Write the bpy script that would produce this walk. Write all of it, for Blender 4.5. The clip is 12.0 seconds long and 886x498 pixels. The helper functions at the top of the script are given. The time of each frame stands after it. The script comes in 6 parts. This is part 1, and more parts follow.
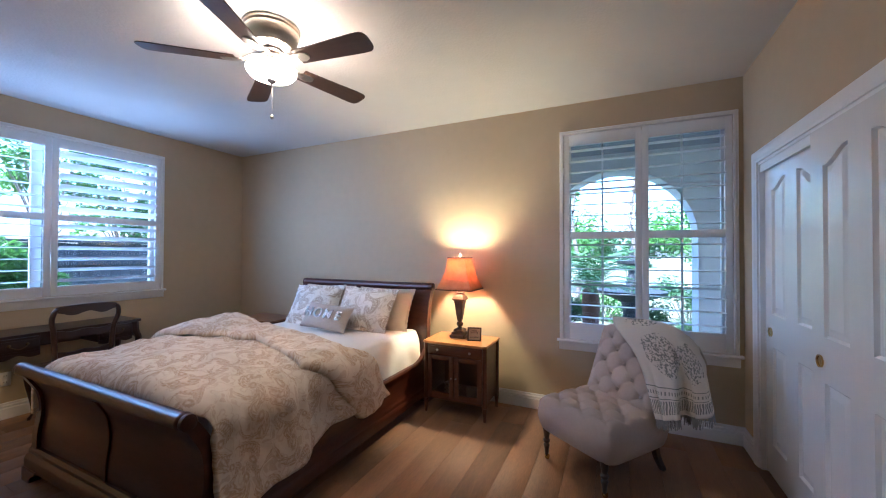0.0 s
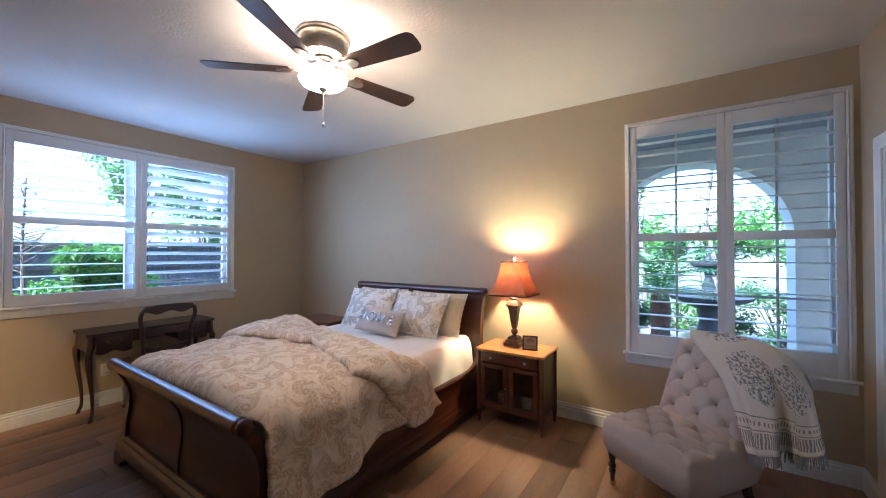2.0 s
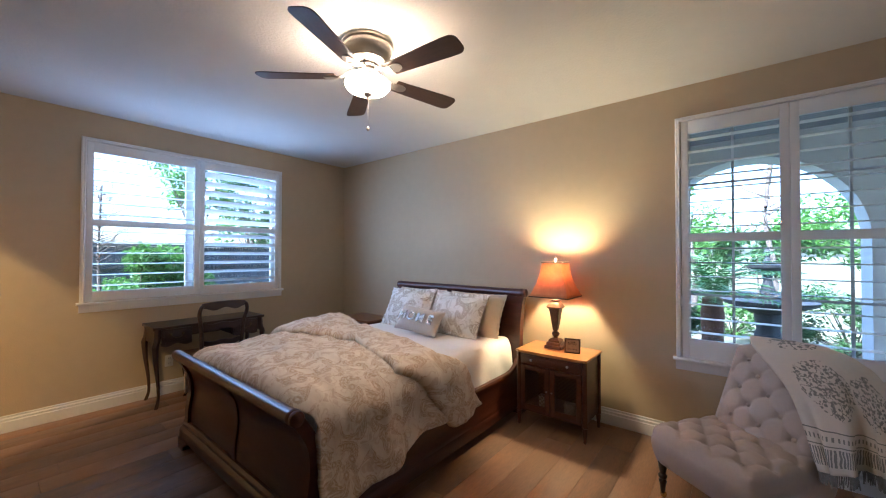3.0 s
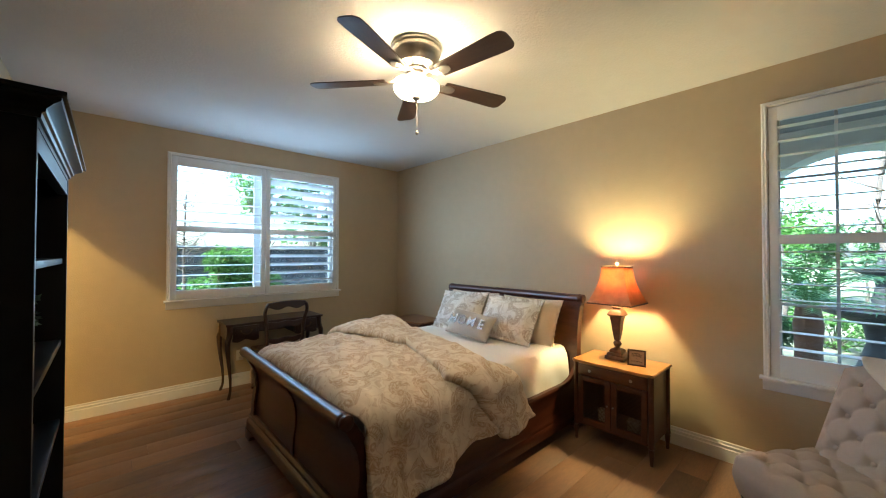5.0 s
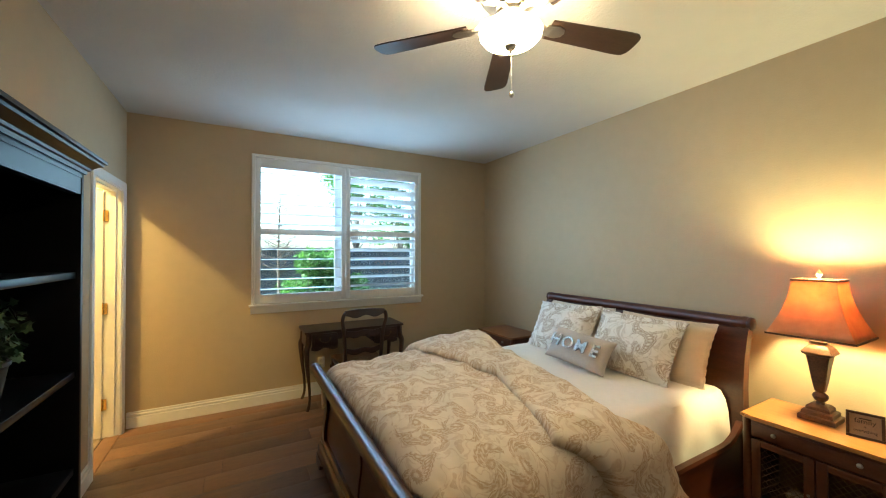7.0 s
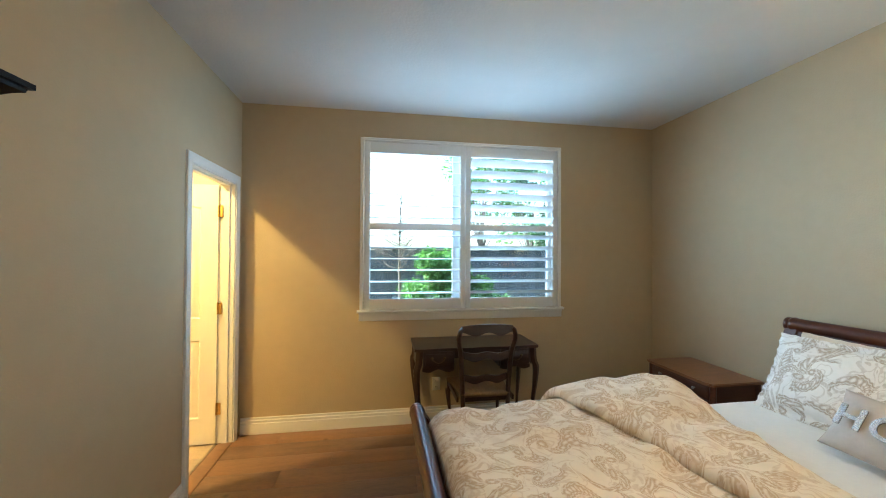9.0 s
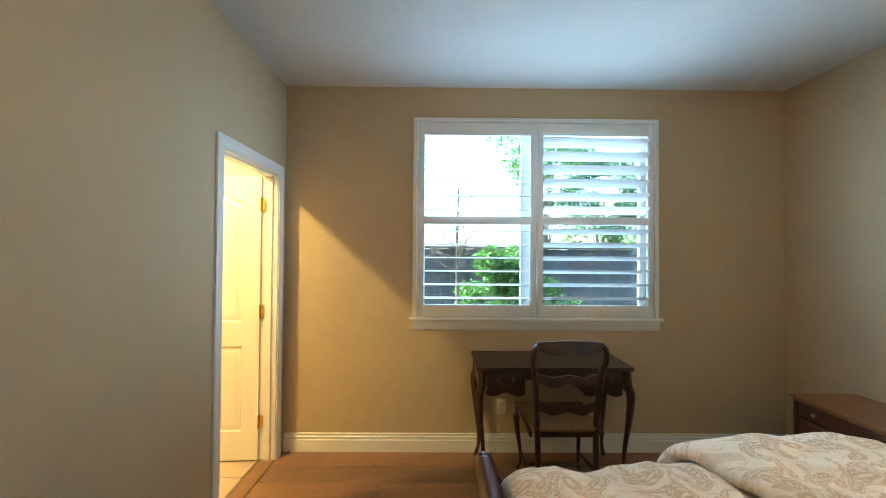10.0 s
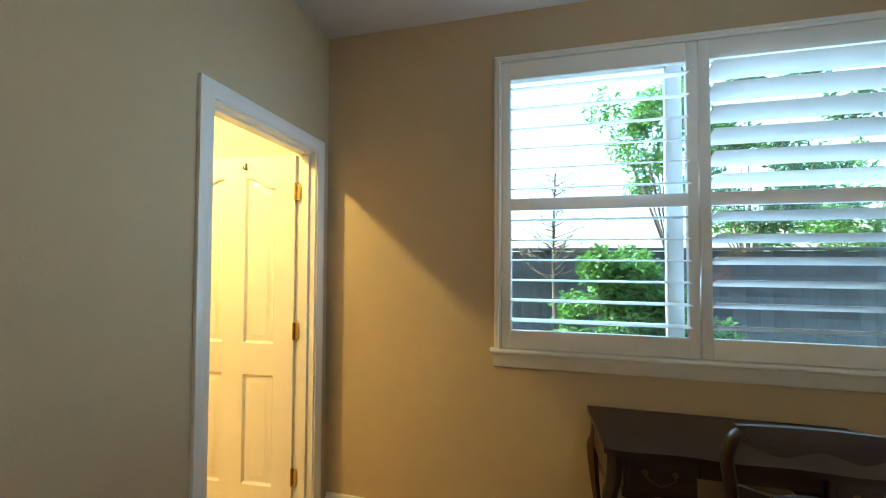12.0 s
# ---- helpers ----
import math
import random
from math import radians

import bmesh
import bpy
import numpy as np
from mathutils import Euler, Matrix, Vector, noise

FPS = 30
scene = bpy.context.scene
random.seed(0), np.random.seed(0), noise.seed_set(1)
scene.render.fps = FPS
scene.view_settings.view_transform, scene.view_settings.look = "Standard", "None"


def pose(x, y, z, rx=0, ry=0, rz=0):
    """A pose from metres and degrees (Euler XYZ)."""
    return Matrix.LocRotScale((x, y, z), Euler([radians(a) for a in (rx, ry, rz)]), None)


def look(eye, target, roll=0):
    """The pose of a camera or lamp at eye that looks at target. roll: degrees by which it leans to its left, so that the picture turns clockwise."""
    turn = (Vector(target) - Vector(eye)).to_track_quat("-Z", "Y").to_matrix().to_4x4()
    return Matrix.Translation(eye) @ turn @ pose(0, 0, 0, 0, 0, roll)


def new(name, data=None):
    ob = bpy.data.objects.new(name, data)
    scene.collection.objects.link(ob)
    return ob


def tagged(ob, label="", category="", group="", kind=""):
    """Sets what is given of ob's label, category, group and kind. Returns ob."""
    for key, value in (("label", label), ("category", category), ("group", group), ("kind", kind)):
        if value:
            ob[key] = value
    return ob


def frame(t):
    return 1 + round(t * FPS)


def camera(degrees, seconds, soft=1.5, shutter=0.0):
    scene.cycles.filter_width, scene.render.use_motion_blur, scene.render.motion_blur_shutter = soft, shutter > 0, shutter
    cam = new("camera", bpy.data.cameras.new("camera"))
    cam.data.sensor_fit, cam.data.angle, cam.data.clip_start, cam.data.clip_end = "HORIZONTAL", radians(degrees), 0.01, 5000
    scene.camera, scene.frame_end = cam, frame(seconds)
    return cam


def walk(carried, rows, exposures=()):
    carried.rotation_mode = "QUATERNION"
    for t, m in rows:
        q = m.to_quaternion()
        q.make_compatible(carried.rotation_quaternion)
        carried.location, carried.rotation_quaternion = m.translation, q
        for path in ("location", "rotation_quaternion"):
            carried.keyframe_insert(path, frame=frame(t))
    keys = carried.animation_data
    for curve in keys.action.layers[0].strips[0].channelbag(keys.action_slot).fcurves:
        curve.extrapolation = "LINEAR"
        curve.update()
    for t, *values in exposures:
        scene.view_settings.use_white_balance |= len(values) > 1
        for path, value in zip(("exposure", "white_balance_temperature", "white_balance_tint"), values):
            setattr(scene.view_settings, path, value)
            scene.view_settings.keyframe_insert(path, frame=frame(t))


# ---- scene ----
cam = camera(101.0, 12.0, soft=1.1)
PATH = [
    (0, (4.664, 0.393, 1.407), (3.817, 2.205, 1.433), 0.2),
    (0.5, (4.661, 0.494, 1.412), (3.787, 2.292, 1.436), 0.1),
    (1, (4.648, 0.517, 1.424), (3.71, 2.284, 1.446), 0.0),
    (1.5, (4.643, 0.513, 1.435), (3.617, 2.23, 1.459), 0.0),
    (2, (4.63, 0.493, 1.444), (3.526, 2.16, 1.469), 0.0),
    (2.5, (4.611, 0.474, 1.449), (3.431, 2.089, 1.474), 0.1),
    (3, (4.602, 0.46, 1.44), (3.345, 2.016, 1.47), 0.1),
    (5, (4.583, 0.521, 1.468), (3.112, 1.875, 1.498), 0.1),
    (5.5, (4.536, 0.585, 1.469), (3.013, 1.881, 1.5), 0.1),
    (6, (4.398, 0.68, 1.486), (2.823, 1.913, 1.51), 0.1),
    (6.5, (4.245, 0.763, 1.5), (2.59, 1.886, 1.523), 0.0),
    (7, (4.092, 0.868, 1.513), (2.343, 1.838, 1.535), -0.0),
    (7.2, (4.048, 0.913, 1.512), (2.268, 1.826, 1.54), -0.0),
    (9, (3.241, 1.166, 1.493), (1.267, 1.486, 1.519), 0.3),
    (9.5, (2.997, 1.203, 1.479), (1.002, 1.344, 1.51), 0.3),
    (10, (2.754, 1.167, 1.474), (0.754, 1.183, 1.502), 0.4),
    (10.5, (2.527, 1.14, 1.461), (0.529, 1.063, 1.492), 0.5),
    (11, (2.299, 1.133, 1.471), (0.306, 0.969, 1.501), 0.4),
    (11.5, (2.094, 1.144, 1.47), (0.118, 0.833, 1.504), 0.4),
    (12, (1.899, 1.134, 1.453), (-0.047, 0.677, 1.507), 0.2),
]
walk(cam, [(t, look(eye, target, roll)) for t, eye, target, roll in PATH],
     [(0.0, 3.45, 4550, 13), (2.5, 3.4, 4780, 13), (3.2, 3.35, 4930, 11), (5.0, 3.35, 5400, -2), (6.5, 3.4, 5450, -8), (9.0, 3.65, 5450, -7), (11.0, 3.5, 5600, -8), (12.0, 3.17, 5600, -10)])

W, N, E, H = 0.0, 3.79, 5.54, 2.738      # west, north, east wall faces and ceiling; south wall face at y = 0

# ---- world and light ----
world = bpy.data.worlds.new("world")
scene.world = world
world.use_nodes = True
wn = world.node_tree
sky = wn.nodes.new("ShaderNodeTexSky")
sky.sky_type = 'NISHITA'
sky.sun_disc = False
sky.sun_elevation, sky.sun_rotation = radians(47), radians(192)
sky.air_density, sky.dust_density = 1.0, 3.5
wn.links.new(sky.outputs[0], wn.nodes["Background"].inputs[0])
wn.nodes["Background"].inputs[1].default_value = 0.15


def lamp(name, kind, m, energy, colour, **kw):
    data = bpy.data.lights.new(name, kind)
    data.energy, data.color = energy, colour
    for k, v in kw.items():
        if k == "radius":
            data.shadow_soft_size = v
        if k == "size":
            data.shape = 'RECTANGLE'
            data.size, data.size_y = v
        if k == "spread":
            data.spread = v
        if k == "angle":
            data.angle = v
    ob = new(name, data)
    ob.matrix_world = m
    return ob


lamp("sun", 'SUN', look((-2, -9, 10), (0, 0, 0)), 3.0, (1.0, 0.95, 0.88), angle=radians(3))
# daylight of the sky entering by the west and north windows
DAY = (0.58, 0.75, 1.0)
lamp("window_sky_in", 'AREA', look((-0.17, 1.89, 1.75), (1.0, 1.89, 1.55)), 1.7, DAY, size=(1.75, 1.4), spread=radians(150))
lamp("window_sky_up", 'AREA', look((0.05, 1.89, 1.75), (0.39, 1.89, 2.69)), 0.85, DAY, size=(1.75, 1.0), spread=radians(100))
lamp("window_sky_north", 'AREA', look((0.06, 1.9, 1.74), (0.95, 2.84, 1.60)), 1.3, DAY, size=(1.2, 1.25), spread=radians(88))
lamp("window_sky_south", 'AREA', look((0.06, 1.9, 1.74), (0.22, 0.92, 1.80)), 0.45, DAY, size=(1.2, 1.25), spread=radians(70))
lamp("window_sky_porch", 'AREA', look((4.87, 3.73, 1.6), (5.82, 3.43, 1.55)), 0.06, DAY, size=(0.9, 1.5), spread=radians(80))
FAN = (2.834, 1.907)
for dx, dy in ((0.062, -0.05), (-0.062, 0.05)):
    lamp("fan_bulb", 'POINT', pose(FAN[0] + dx, FAN[1] + dy, H - 0.238), 0.38, (1.0, 0.66, 0.36), radius=0.022)
lamp("table_lamp_bulb", 'POINT', pose(3.365, 3.55, 1.30), 6.6, (1.0, 0.72, 0.32), radius=0.04)
lamp("bath_bulb", 'POINT', pose(1.05, -0.77, 2.62), 16.5, (1.0, 0.61, 0.20), radius=0.05)

# ---- materials ----


def mat(name, base, rough=0.5, metal=0.0, vary=0.0, scale=8.0, bump=0.0, bscale=120.0, spec=0.5, tint=None, coat=0.0, stretch=(1, 1, 1), rnd=0.0):
    """Principled surface with two-scale colour variation and fine relief."""
    m = bpy.data.materials.new(name)
    m.use_nodes = True
    nt = m.node_tree
    p = nt.nodes["Principled BSDF"]
    p.inputs["Roughness"].default_value = rough
    p.inputs["Metallic"].default_value = metal
    p.inputs["Specular IOR Level"].default_value = spec
    p.inputs["Coat Weight"].default_value = coat
    p.inputs["Coat Roughness"].default_value = 0.12
    p.inputs["Base Color"].default_value = (*base, 1)
    tc = nt.nodes.new("ShaderNodeTexCoord")
    mp = nt.nodes.new("ShaderNodeMapping")
    mp.inputs["Scale"].default_value = stretch
    nt.links.new(tc.outputs["Object"], mp.inputs[0])
    if vary > 0:
        a, b = nt.nodes.new("ShaderNodeTexNoise"), nt.nodes.new("ShaderNodeTexNoise")
        a.inputs["Scale"].default_value, b.inputs["Scale"].default_value = scale, scale * 9
        a.inputs["Detail"].default_value, b.inputs["Detail"].default_value = 4, 3
        mx = nt.nodes.new("ShaderNodeMath")
        mx.operation = 'ADD'
        for t, i in ((a, 0), (b, 1)):
            nt.links.new(mp.outputs[0], t.inputs["Vector"])
            nt.links.new(t.outputs["Fac"], mx.inputs[i])
        fac = mx.outputs[0]
        if rnd > 0:
            oi = nt.nodes.new("ShaderNodeObjectInfo")
            ma = nt.nodes.new("ShaderNodeMath")
            ma.operation = 'MULTIPLY_ADD'
            ma.inputs[1].default_value = rnd
            nt.links.new(oi.outputs["Random"], ma.inputs[0])
            nt.links.new(fac, ma.inputs[2])
            fac = ma.outputs[0]
        rp = nt.nodes.new("ShaderNodeValToRGB")
        lo = tint if tint else tuple(c * (1 - vary) for c in base)
        hi = tuple(min(1.0, c * (1 + vary * 0.6)) for c in base)
        rp.color_ramp.elements[0].position, rp.color_ramp.elements[1].position = 0.62, 1.35 if rnd == 0 else 1.0
        if rnd == 0:
            rp.color_ramp.elements[0].position, rp.color_ramp.elements[1].position = 0.3, 0.75
            hf = nt.nodes.new("ShaderNodeMath")
            hf.operation = 'MULTIPLY'
            hf.inputs[1].default_value = 0.5
            nt.links.new(fac, hf.inputs[0])
            fac = hf.outputs[0]
        else:
            hf = nt.nodes.new("ShaderNodeMath")
            hf.operation = 'MULTIPLY'
            hf.inputs[1].default_value = 1.0 / (2 + rnd)
            nt.links.new(fac, hf.inputs[0])
            fac = hf.outputs[0]
            rp.color_ramp.elements[0].position, rp.color_ramp.elements[1].position = 0.3, 0.68
        rp.color_ramp.elements[0].color, rp.color_ramp.elements[1].color = (*lo, 1), (*hi, 1)
        nt.links.new(fac, rp.inputs[0])
        nt.links.new(rp.outputs[0], p.inputs["Base Color"])
    if bump > 0:
        n = nt.nodes.new("ShaderNodeTexNoise")
        n.inputs["Scale"].default_value, n.inputs["Detail"].default_value = bscale, 3
        nt.links.new(mp.outputs[0], n.inputs["Vector"])
        bp = nt.nodes.new("ShaderNodeBump")
        bp.inputs["Strength"].default_value, bp.inputs["Distance"].default_value = bump, 0.01
        nt.links.new(n.outputs["Fac"], bp.inputs["Height"])
        nt.links.new(bp.outputs[0], p.inputs["Normal"])
    return m


def glow(name, colour, strength):
    m = bpy.data.materials.new(name)
    m.use_nodes = True
    p = m.node_tree.nodes["Principled BSDF"]
    p.inputs["Base Color"].default_value = (0.9, 0.88, 0.82, 1)
    p.inputs["Roughness"].default_value = 0.3
    p.inputs["Emission Color"].default_value = (*colour, 1)
    p.inputs["Emission Strength"].default_value = strength
    return m


def glass_material():
    m = bpy.data.materials.new("window_glass")
    m.use_nodes = True
    nt = m.node_tree
    out = nt.nodes["Material Output"]
    nt.nodes.remove(nt.nodes["Principled BSDF"])
    tr, gl, mx, fr = (nt.nodes.new("ShaderNode" + k) for k in ("BsdfTransparent", "BsdfGlossy", "MixShader", "Fresnel"))
    tr.inputs[0].default_value = (0.93, 0.96, 0.97, 1)
    gl.inputs["Roughness"].default_value = 0.02
    fr.inputs[0].default_value = 1.45
    nt.links.new(fr.outputs[0], mx.inputs[0])
    nt.links.new(tr.outputs[0], mx.inputs[1])
    nt.links.new(gl.outputs[0], mx.inputs[2])
    nt.links.new(mx.outputs[0], out.inputs[0])
    return m


PAINT_WALL = mat("wall_paint", (0.50, 0.40, 0.255), 0.75, vary=0.05, scale=1.2, bump=0.16, bscale=105, spec=0.3)
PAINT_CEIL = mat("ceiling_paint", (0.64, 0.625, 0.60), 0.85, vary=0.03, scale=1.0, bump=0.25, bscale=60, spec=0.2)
TRIM = mat("white_trim_paint", (0.78, 0.77, 0.74), 0.32, vary=0.03, scale=4, bump=0.03, bscale=60)
SHUTTER = mat("shutter_paint", (0.80, 0.80, 0.79), 0.38, vary=0.02, scale=5)
DOORPAINT = mat("door_gloss_paint", (0.78, 0.76, 0.71), 0.22, vary=0.03, scale=4, bump=0.05, bscale=160, stretch=(1, 1, 0.12))
PLANK = mat("oak_plank", (0.245, 0.130, 0.066), 0.5, vary=0.35, scale=3.0, bump=0.06, bscale=90, stretch=(6, 0.7, 1), rnd=0.6, tint=(0.145, 0.086, 0.052))
nt = PLANK.node_tree
tc, mp = nt.nodes["Texture Coordinate"], nt.nodes["Mapping"]
info, shift, kn, lim, dark = (nt.nodes.new("ShaderNode" + k) for k in ("ObjectInfo", "VectorMath", "TexVoronoi", "MapRange", "Mix"))
shift.operation = 'MULTIPLY_ADD'
shift.inputs[1].default_value = (13.0, 29.0, 0.0)
nt.links.new(info.outputs["Random"], shift.inputs[0])
nt.links.new(tc.outputs["Object"], shift.inputs[2])
nt.links.new(shift.outputs[0], mp.inputs[0])
kn.inputs["Scale"].default_value = 2.2
nt.links.new(shift.outputs[0], kn.inputs["Vector"])
lim.inputs["From Min"].default_value, lim.inputs["From Max"].default_value = 0.018, 0.06
lim.inputs["To Min"].default_value, lim.inputs["To Max"].default_value = 0.8, 0.0
nt.links.new(kn.outputs["Distance"], lim.inputs["Value"])
dark.data_type = 'RGBA'
pr = nt.nodes["Principled BSDF"]
nt.links.new(lim.outputs[0], dark.inputs["Factor"])
nt.links.new(pr.inputs["Base Color"].links[0].from_socket, dark.inputs["A"])
dark.inputs["B"].default_value = (0.045, 0.024, 0.014, 1)
nt.links.new(dark.outputs["Result"], pr.inputs["Base Color"])
SUBFLOOR = mat("floor_joint", (0.03, 0.022, 0.016), 0.9)
GLASS = glass_material()
CHERRY = mat("cherry_wood", (0.072, 0.018, 0.007), 0.30, vary=0.5, scale=5, bump=0.03, bscale=60, stretch=(1, 1, 6), coat=0.18, spec=0.4)
MAHOG = mat("red_mahogany", (0.092, 0.029, 0.012), 0.33, vary=0.5, scale=6, bump=0.04, bscale=70, stretch=(1, 1, 5), coat=0.2)
WALNUT = mat("dark_walnut", (0.045, 0.018, 0.010), 0.36, vary=0.5, scale=6, bump=0.05, bscale=70, stretch=(1, 1, 5), coat=0.25)
HONEY = mat("honey_wood", (0.42, 0.18, 0.045), 0.3, vary=0.35, scale=6, bump=0.03, bscale=60, stretch=(1, 7, 1), coat=0.4)
RUSSET = mat("russet_wood", (0.25, 0.10, 0.038), 0.32, vary=0.4, scale=6, bump=0.03, bscale=60, stretch=(7, 1, 1), coat=0.2)
BLACK = mat("black_lacquer", (0.004, 0.004, 0.005), 0.3, vary=0.3, scale=5, spec=0.17)
WIRE = mat("dark_brass_wire", (0.16, 0.11, 0.06), 0.4, metal=1.0)
BRASS = mat("brass", (0.58, 0.40, 0.14), 0.25, metal=1.0, vary=0.2, scale=20)
NICKEL = mat("brushed_nickel", (0.42, 0.38, 0.32), 0.33, metal=1.0, vary=0.1, scale=30)
STEEL = mat("steel_pull", (0.35, 0.33, 0.3), 0.35, metal=1.0)
SHEET = mat("white_sheet", (0.85, 0.825, 0.79), 0.85, vary=0.04, scale=4, bump=0.25, bscale=14, spec=0.2)
LINEN = mat("cream_linen", (0.55, 0.48, 0.42), 0.9, vary=0.1, scale=6, bump=0.25, bscale=500, spec=0.2)
BULB = glow("frosted_globe", (1.0, 0.69, 0.40), 6.6)
BATHWALL = mat("bath_paint", (0.70, 0.60, 0.42), 0.8, vary=0.04, scale=2, bump=0.2, bscale=70)
TILE = mat("beige_tile", (0.55, 0.43, 0.31), 0.3, vary=0.2, scale=6, rnd=0.5)
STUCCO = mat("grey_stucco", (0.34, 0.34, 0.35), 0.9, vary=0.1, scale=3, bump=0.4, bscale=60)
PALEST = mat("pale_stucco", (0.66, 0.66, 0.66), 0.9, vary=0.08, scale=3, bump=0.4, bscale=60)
GROUND = mat("garden_ground", (0.16, 0.14, 0.10), 0.95, vary=0.5, scale=2.5, bump=0.5, bscale=30, tint=(0.07, 0.09, 0.04))
PAVER = mat("porch_paving", (0.33, 0.30, 0.27), 0.8, vary=0.2, scale=5, bump=0.3, bscale=50)
FENCE = mat("grey_fence_board", (0.048, 0.053, 0.060), 0.85, vary=0.4, scale=5, bump=0.3, bscale=60, stretch=(1, 1, 0.15), rnd=0.6)
VINYL = mat("white_vinyl", (0.78, 0.79, 0.8), 0.4)

# ---- mesh helpers ----


def mesh_of(name, bm, material, smooth=None):
    me = bpy.data.meshes.new(name)
    bmesh.ops.recalc_face_normals(bm, faces=bm.faces[:])
    if smooth is not None:
        for f in bm.faces:
            f.smooth = True
        for e in bm.edges:
            if len(e.link_faces) == 2 and e.calc_face_angle(0) > radians(smooth):
                e.smooth = False
    bm.to_mesh(me)
    bm.free()
    me.materials.append(material)
    return me


def part(name, bm, material, parent=None, label="", smooth=35):
    ob = new(name, mesh_of(name, bm, material, smooth))
    if parent is not None:
        ob.parent = parent
    if label:
        tagged(ob, label)
    return ob


def thing(name, label, category, at=(0, 0, 0), turn=0.0, group=""):
    ob = new(name)
    ob.empty_display_size = 0.1
    ob.matrix_world = pose(*at, 0, 0, turn)
    return tagged(ob, label, category, group)


def structure(name, bm, material, label, category, smooth=35):
    return tagged(part(name, bm, material, None, "", smooth), label, category, "", "structure")


def box(bm, x0, x1, y0, y1, z0, z1, bevel=0.0, m=None):
    c = bmesh.ops.create_cube(bm, size=1.0)
    vs = c["verts"]
    for v in vs:
        v.co = Vector((x0 + (v.co.x + 0.5) * (x1 - x0), y0 + (v.co.y + 0.5) * (y1 - y0), z0 + (v.co.z + 0.5) * (z1 - z0)))
    if m is not None:
        bmesh.ops.transform(bm, matrix=m, verts=vs)
    if bevel > 0:
        es = list({e for v in vs for e in v.link_edges})
        bmesh.ops.bevel(bm, geom=es, offset=bevel, segments=2, affect='EDGES', profile=0.5)
    return bm


def boxes(*rows, bevel=0.0):
    bm = bmesh.new()
    for r in rows:
        box(bm, *r, bevel=bevel)
    return bm


def rings(bm, loops, closed=True, caps=True):
    """Skin a row of vertex loops of equal length."""
    vs = [[bm.verts.new(p) for p in lp] for lp in loops]
    n = len(loops[0])
    for a, b in zip(vs, vs[1:]):
        for i in range(n if closed else n - 1):
            j = (i + 1) % n
            bm.faces.new((a[i], a[j], b[j], b[i]))
    if caps and closed:
        bm.faces.new(vs[0][::-1])
        bm.faces.new(vs[-1])
    return bm


def turned(bm, profile, at=(0, 0, 0), seg=20, sides=None):
    """A body of revolution from (radius, height) pairs; sides=4 gives a square one."""
    n = sides or seg
    off = math.pi / n if sides else 0
    k = 1 / math.cos(math.pi / n) if sides else 1
    loops = [[(at[0] + r * k * math.cos(2 * math.pi * i / n + off), at[1] + r * k * math.sin(2 * math.pi * i / n + off), at[2] + z) for i in range(n)] for r, z in profile]
    return rings(bm, loops)


def sweep(bm, path, section, up=(0, 0, 1)):
    """Carry a section [(a, b)...] or one per station along a path; a runs sideways, b along up."""
    pts = [Vector(p) for p in path]
    loops = []
    for i, p in enumerate(pts):
        d = (pts[min(i + 1, len(pts) - 1)] - pts[max(i - 1, 0)]).normalized()
        s = d.cross(Vector(up)).normalized()
        u = s.cross(d)
        sec = section[i] if isinstance(section[0], list) else section
        loops.append([p + s * a + u * b for a, b in sec])
    return rings(bm, loops)


def oval(a, b, n=10):
    return [(a * math.cos(2 * math.pi * i / n), b * math.sin(2 * math.pi * i / n)) for i in range(n)]


def extruded(bm, outline, axis, lo, hi):
    """Extrude a 2D outline along x, y or z."""
    def at(p, t):
        a, b = p
        return {"x": (t, a, b), "y": (a, t, b), "z": (a, b, t)}[axis]
    return rings(bm, [[at(p, lo) for p in outline], [at(p, hi) for p in outline]])


def smooth_path(keys, n):
    """Catmull-Rom points through the keys."""
    k = [Vector(p) for p in keys]
    k = [k[0] * 2 - k[1]] + k + [k[-1] * 2 - k[-2]]
    out = []
    m = len(k) - 3
    for j in range(n + 1):
        t = j / n * m
        i = min(int(t), m - 1)
        f = t - i
        a, b, c, d = k[i:i + 4]
        out.append(0.5 * ((2 * b) + (c - a) * f + (2 * a - 5 * b + 4 * c - d) * f * f + (3 * b - 3 * c + d - a) * f ** 3))
    return out

# ---- walls, floor, ceiling ----
T = 0.16


def wall_with_hole(axis, face, out, a0, a1, h0, h1, z1):
    """Four blocks of wall round one opening; the wall runs from a0 - T to a1 + T."""
    bm = bmesh.new()
    lo, hi = min(face, out), max(face, out)
    for (p, q, r, s) in ((a0, h0[0], 0, z1), (h0[1], a1, 0, z1), (h0[0], h0[1], 0, h1[0]), (h0[0], h0[1], h1[1], z1)):
        if q - p < 1e-4 or s - r < 1e-4:
            continue
        box(bm, *((lo, hi, p, q) if axis == "y" else (p, q, lo, hi)), r, s)
    return bm


W1 = (0.995, 2.785, 1.00, 2.47)     # window opening in the west wall: y0, y1, z0, z1
W2 = (4.262, 5.475, 0.66, 2.46)     # window opening in the north wall: x0, x1, z0, z1
D1 = (0.11, 0.805, 2.05)             # bath doorway in the south wall: x0, x1, head
CL = (1.94, 3.485, 2.02)           # closet opening in the east wall: y0, y1, head

